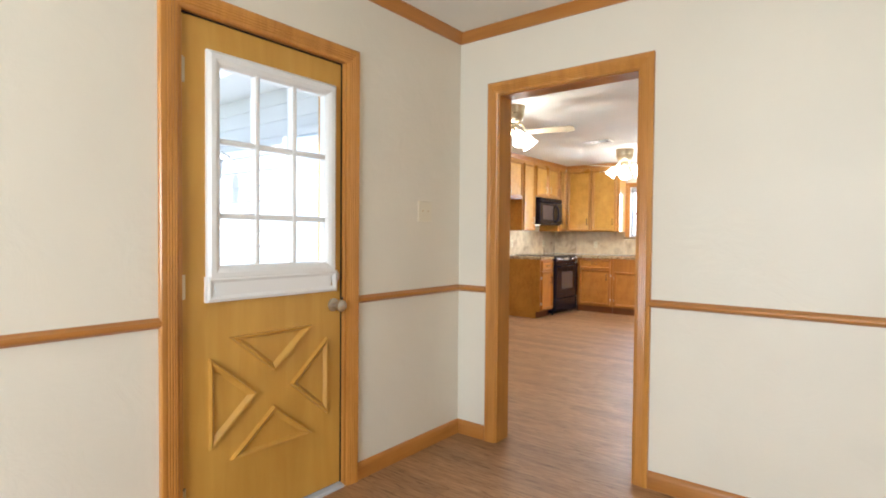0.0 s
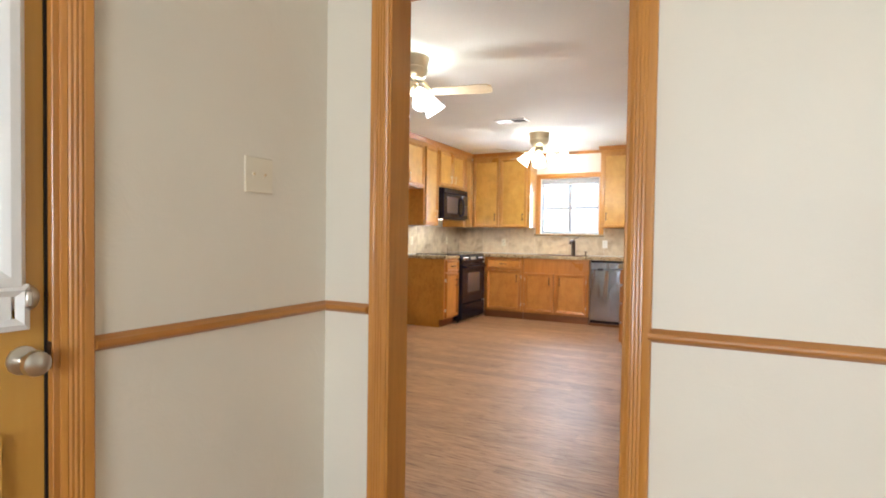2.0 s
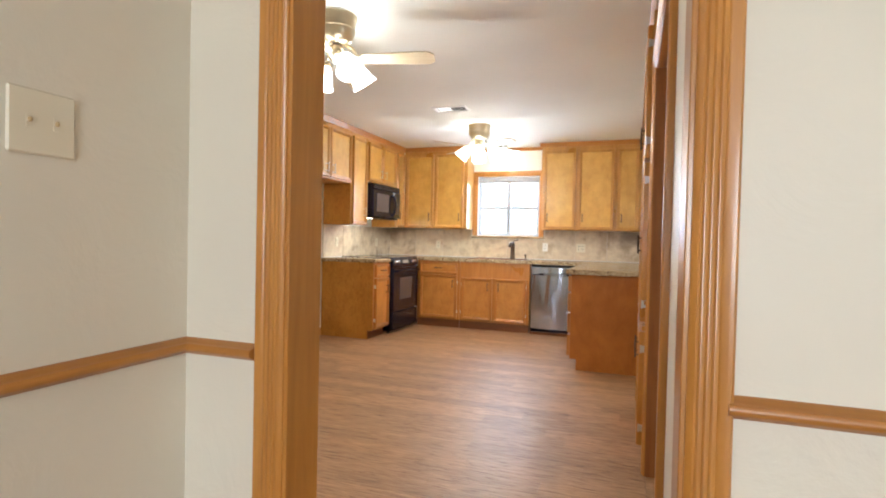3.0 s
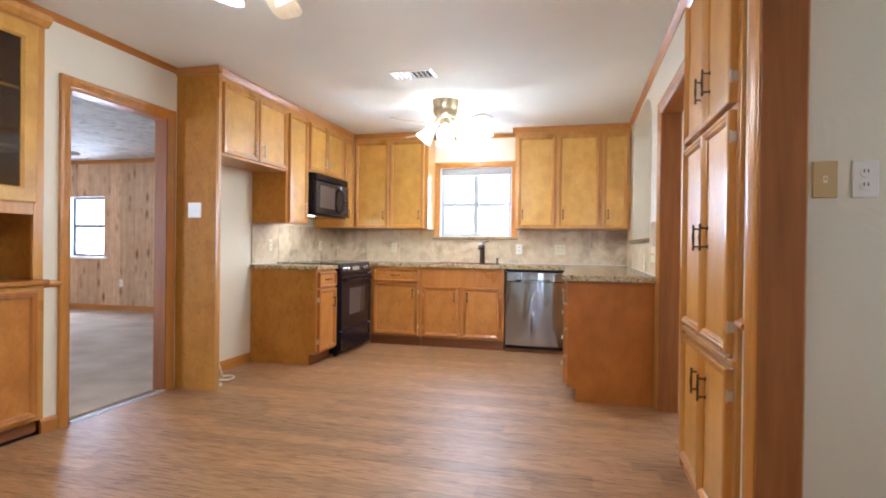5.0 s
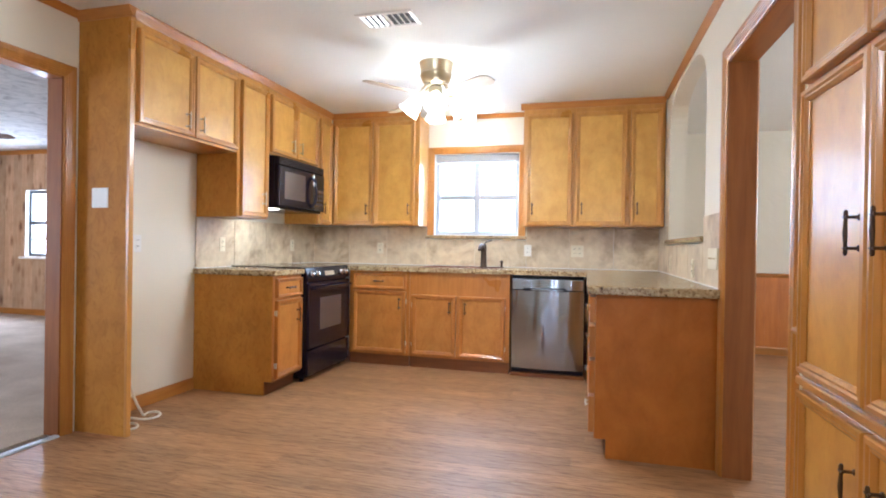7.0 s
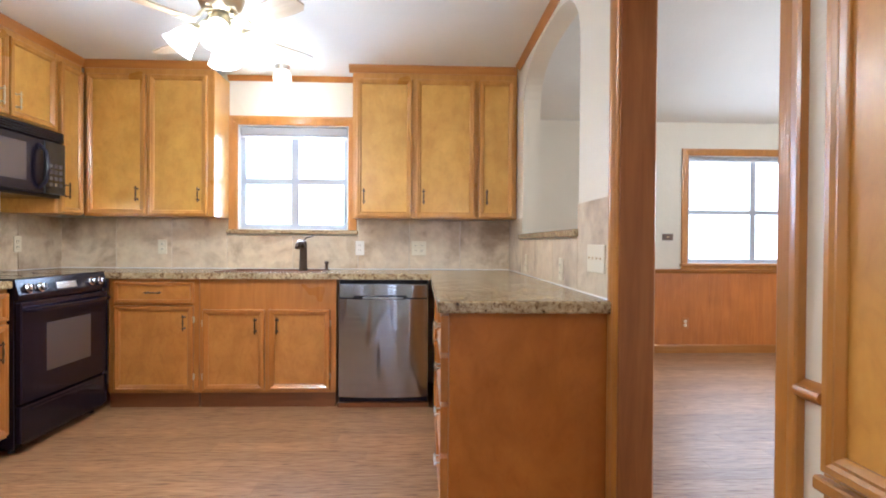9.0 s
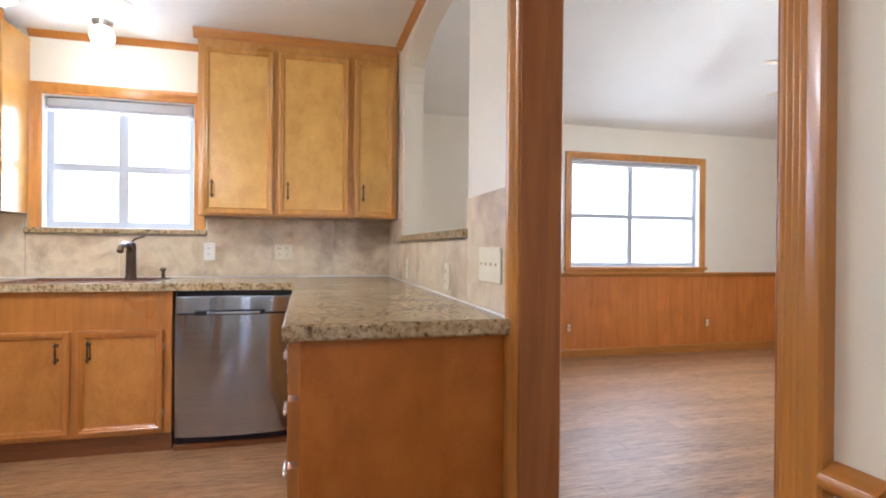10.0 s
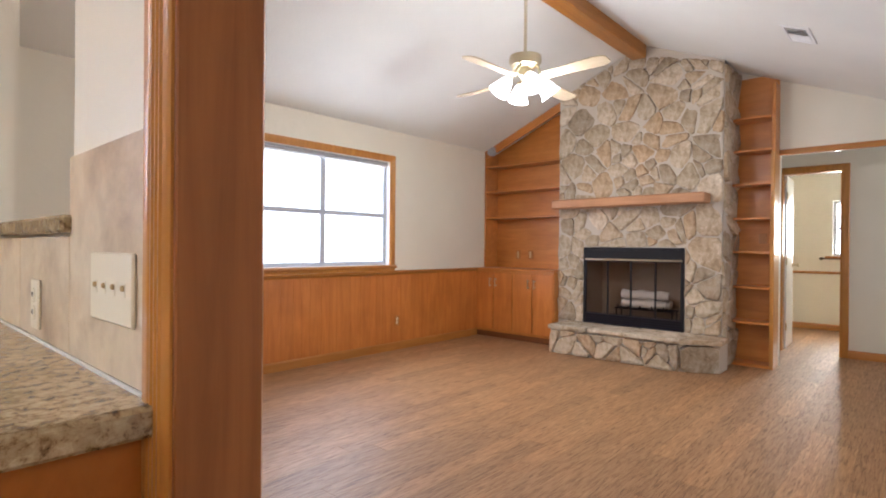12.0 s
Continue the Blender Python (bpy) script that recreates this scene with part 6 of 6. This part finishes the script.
def chimney():
    cx, y0, y1 = 4.44, 7.24, 9.0
    t = thing("fireplace", pose(cx, y1, 0, 0, 0, -90), "rough field stone fireplace and chimney to the vaulted ceiling", "fireplace")
    w = y1 - y0
    sl = (RIDGE_Z - EAVE) / (LB - RIDGE_Y)
    def height(u):
        return RIDGE_Z - abs(y1 - u - RIDGE_Y) * sl
    fx0, fx1, fz0, fz1 = 0.325, 1.415, 0.29, 1.15
    blocks = [(0, 0, fx0, min(height(0), height(fx0)) - 0.01), (fx1, 0, w, min(height(fx1), height(w)) - 0.01), (fx0, fz1, fx1, min(height(fx0), height(fx1)) - 0.01), (fx0, 0, fx1, fz0)]
    for a, z0, b, z1 in blocks:
        part("mortar_core", Shape().box(a, 0.0, z0, b, LE - cx, z1), M_MORTAR, t)
    for a, b in ((0.0, fx0), (fx0, y1 - RIDGE_Y), (y1 - RIDGE_Y, fx1), (fx1, w)):
        lo = min(height(a), height(b)) - 0.06
        s = Shape()
        s.v = [(u, v, z) for v in (0.0, 0.06) for u, z in ((a, lo), (b, lo), (b, height(b)), (a, height(a)))]
        s.f = [[0, 1, 2, 3], [7, 6, 5, 4], [0, 4, 5, 1], [1, 5, 6, 2], [2, 6, 7, 3], [3, 7, 4, 0]]
        part("mortar_cap", s, M_MORTAR, t, "", False, pose(0, 0.0008, 0))
    rng = random.Random(11)
    stones(t, rng, w, height, 0.30, (fx0 - 0.005, fz0 - 0.2, fx1 + 0.005, fz1 + 0.005), 0.20)
    side = part("side_face", Shape().box(0, 0.002, 0, LE - cx, 0.01, 2.9), M_MORTAR, t, "", False, pose(w, 0, 0, 0, 0, 90))
    stones(side, rng, LE - cx, lambda u: height(w) - 0.01, 0.0, None, 0.21)
    # firebox
    fb = part("firebox", Shape().box(fx0, 0.44, fz0, fx1, 0.46, fz1).box(fx0 - 0.01, 0.03, fz0, fx0 + 0.01, 0.45, fz1).box(fx1 - 0.01, 0.03, fz0, fx1 + 0.01, 0.45, fz1).box(fx0, 0.03, fz0 - 0.01, fx1, 0.45, fz0 + 0.012).box(fx0, 0.03, fz1 - 0.012, fx1, 0.45, fz1 + 0.01), M_SOOT, t, "sooty brick firebox")
    part("surround", Shape().rim(fx0, fz0, fx1, fz1, [(0, -0.005), (0, 0.014), (0.024, 0.016), (0.026, -0.005)]), M_MATTE, t, "black metal firebox frame")
    part("hood", Shape().box(fx0 + 0.02, -0.016, fz1 - 0.12, fx1 - 0.02, 0.02, fz1 - 0.022, 0.006), M_MATTE, t)
    part("hood_trim", Shape().box(fx0 + 0.02, -0.020, fz1 - 0.140, fx1 - 0.02, 0.012, fz1 - 0.122, 0.003), M_BRASS, t, "brass trim bar")
    lv = part("lower_louvre", Shape().box(fx0 + 0.02, -0.010, fz0 + 0.02, fx1 - 0.02, 0.02, fz0 + 0.125, 0.004), M_MATTE, t)
    for k in range(4):
        part("slat", Shape().box(fx0 + 0.03, -0.016, fz0 + 0.03 + k * 0.024, fx1 - 0.03, -0.009, fz0 + 0.042 + k * 0.024, 0.002), M_BLACK, lv)
    for k in range(4):
        a = fx0 + 0.026 + k * (fx1 - fx0 - 0.052) / 4
        d = part("glass_door", Shape().rim(a + 0.002, fz0 + 0.13, a + (fx1 - fx0 - 0.052) / 4 - 0.002, fz1 - 0.145, [(0, 0), (0, 0.010), (0.008, 0.010), (0.008, 0)]), M_MATTE, t)
        part("pane", Shape().box(a + 0.008, -0.004, fz0 + 0.138, a + (fx1 - fx0 - 0.052) / 4 - 0.008, 0.0, fz1 - 0.153), M_FIREGLASS, d).visible_shadow = False
    grate = part("grate", Shape().tube([(0.60, 0.2, fz0 + 0.185), (1.25, 0.2, fz0 + 0.185)], 0.01).tube([(0.60, 0.34, fz0 + 0.185), (1.25, 0.34, fz0 + 0.185)], 0.01), M_MATTE, t)
    for u in (0.62, 1.23):
        for v in (0.2, 0.34):
            part("grate_leg", Shape().tube([(u, v, fz0 + 0.01), (u, v, fz0 + 0.18)], 0.008), M_MATTE, grate)
    for k in range(5):
        part("grate_bar", Shape().tube([(0.66 + k * 0.125, 0.14, fz0 + 0.23), (0.66 + k * 0.125, 0.17, fz0 + 0.192), (0.66 + k * 0.125, 0.38, fz0 + 0.192)], 0.008), M_MATTE, grate)
    return t


chimney()
for x0, x1, y, z, r, a in ((8.30, 7.84, 4.64, 0.535, 0.045, 2), (8.32, 7.82, 4.75, 0.54, 0.05, -3), (8.33, 7.83, 4.69, 0.632, 0.052, 1)):
    lg = Shape()
    pts = [(y + 0.012 * math.sin(k * 1.7 + a), x0 + (x1 - x0) * k / 7, z + 0.006 * math.cos(k * 2.1)) for k in range(8)]
    solo("fire_log", lg.tube(pts, [r * (0.92 + 0.1 * math.sin(k * 2.3 + a)) for k in range(8)], 12), M_LOG, I4, "pale ceramic log in the firebox grate", "log", "", True, "logs in the grate")


def hearth():
    t = thing("hearth", pose(4.00, 8.85, 0, 0, 0, -90), "raised stone hearth before the firebox", "hearth")
    w = 1.66
    pts = [(0.0, 0.42), (0.0, 0.0), (1.36, 0.0), (w, 0.17), (w, 0.42)]
    n = len(pts)
    s = Shape()
    s.v = [(x, y + 0.02, 0) for x, y in pts] + [(x, y + 0.02, 0.26) for x, y in pts]
    s.f = [list(range(n))[::-1], list(range(n, 2 * n))] + [[i, (i + 1) % n, n + (i + 1) % n, n + i] for i in range(n)]
    part("mortar_core", s, M_MORTAR, t)
    rng = random.Random(5)
    f1 = part("front_face", Shape().box(0, 0.022, 0, 1.36, 0.024, 0.255), M_MORTAR, t)
    stones(f1, rng, 1.36, lambda u: 0.262, 0.0, None, 0.125)
    ln = math.hypot(w - 1.36, 0.17)
    f2 = part("corner_face", Shape().box(0, 0.022, 0, ln, 0.024, 0.255), M_MORTAR, t, "", False, pose(1.36, 0, 0, 0, 0, math.degrees(math.atan2(0.17, w - 1.36))))
    stones(f2, rng, ln, lambda u: 0.262, 0.0, None, 0.19)
    f3 = part("side_face", Shape().box(0, 0.022, 0, 0.42, 0.024, 0.255), M_MORTAR, t, "", False, pose(0, 0.42, 0, 0, 0, -90))
    stones(f3, rng, 0.40, lambda u: 0.262, 0.0, None, 0.19)
    x = -0.02
    for k, wd in enumerate((0.46, 0.40, 0.54)):
        part("slab_stone", Shape().box(x + 0.004, -0.035 + 0.01 * (k % 2), 0.262, x + wd - 0.004, 0.42, 0.308 - 0.004 * (k % 2), 0.012), M_STONE, t)
        x += wd
    s = Shape()
    q = [(x + 0.004, 0.42), (x + 0.004, -0.03), (1.37, -0.035), (w + 0.03, 0.15), (w + 0.02, 0.42)]
    s.v = [(u, v, 0.262) for u, v in q] + [(u, v, 0.306) for u, v in q]
    s.f = [list(range(5))[::-1], list(range(5, 10))] + [[i, (i + 1) % 5, 5 + (i + 1) % 5, 5 + i] for i in range(5)]
    part("slab_stone", s, M_STONE, t)


hearth()
mantel = thing("mantel", pose(4.42, 7.34, 1.585), "rough-sawn wooden mantel beam on the stone chimney", "mantel")
ms = Shape().box(-0.23, 0, 0, -0.02, 1.62, 0.095, 0.01)
part("beam", ms, M_MANTEL, mantel)

# den trim, panel grooves
pt = thing("wall_panelling", pose(-10.05, 9.75, 0), "pale knotty wood panelling with vertical grooves", "panelling", "", "structure")
rng = random.Random(8)
u = 0.0
while u < 5.58:
    w = min(rng.choice((0.11, 0.16, 0.22)), 5.59 - u)
    if u + w > 0.5 - 0.01 and u < 1.21:
        for z0, z1 in ((0.0, 0.84), (1.875, CE - 0.03)):
            part("board", Shape().box(u + 0.002, -0.006, z0, u + w - 0.002, -0.0005, z1, 0.002), M_PANEL, pt)
    else:
        part("board", Shape().box(u + 0.002, -0.006, 0.0, u + w - 0.002, -0.0005, CE - 0.03, 0.002), M_PANEL, pt)
    u += w
trim("baseboard", BASE, -10.05, 9.742, 0.004, 0, 5.6)
trim("crown_moulding", CROWN, -10.05, 9.742, CE - 0.056, 0, 5.6)
trim("baseboard", BASE, -10.05, 2.8, 0.004, 90, 5.7)
trim("crown_moulding", CROWN, -10.05, 2.8, CE - 0.056, 90, 6.95)

# ---- floor boards ----
def boards():
    rng = random.Random(2)
    areas = ((EL + 0.005, EF - 40 * 0.122, 2.26, EF), (KL + 0.004, EF + 0.0, KR + 0.0, KB - 0.004), (KR + 0.001, 4.62, LE + 0.1, LB - 0.004), (KR + 0.001, EF + 0.001, 1.09, 4.61), (LE + 0.101, 4.51, 8.19, 8.19))
    width, shared = 0.122, {}
    for x0, y0, x1, y1 in areas:
        rows = int((y1 - y0) / width) + 1
        for r in range(rows):
            ya, yb = y0 + r * width, min(y0 + (r + 1) * width, y1)
            if yb - ya < 0.01:
                continue
            x = x0 - rng.uniform(0, 1.2)
            while x < x1:
                a, b = max(x, x0), min(x + 1.22, x1)
                x += 1.22
                if b - a < 0.02:
                    continue
                key = (round(b - a, 3), round(yb - ya, 3))
                if key not in shared:
                    shared[key] = Shape().box(0, 0, -0.010, b - a - 0.0004, yb - ya - 0.0004, 0.0, 0.0007).mesh("board", M_FLOOR)
                part("board", shared[key], None, floor, "", False, pose(a, ya, 0))


boards()
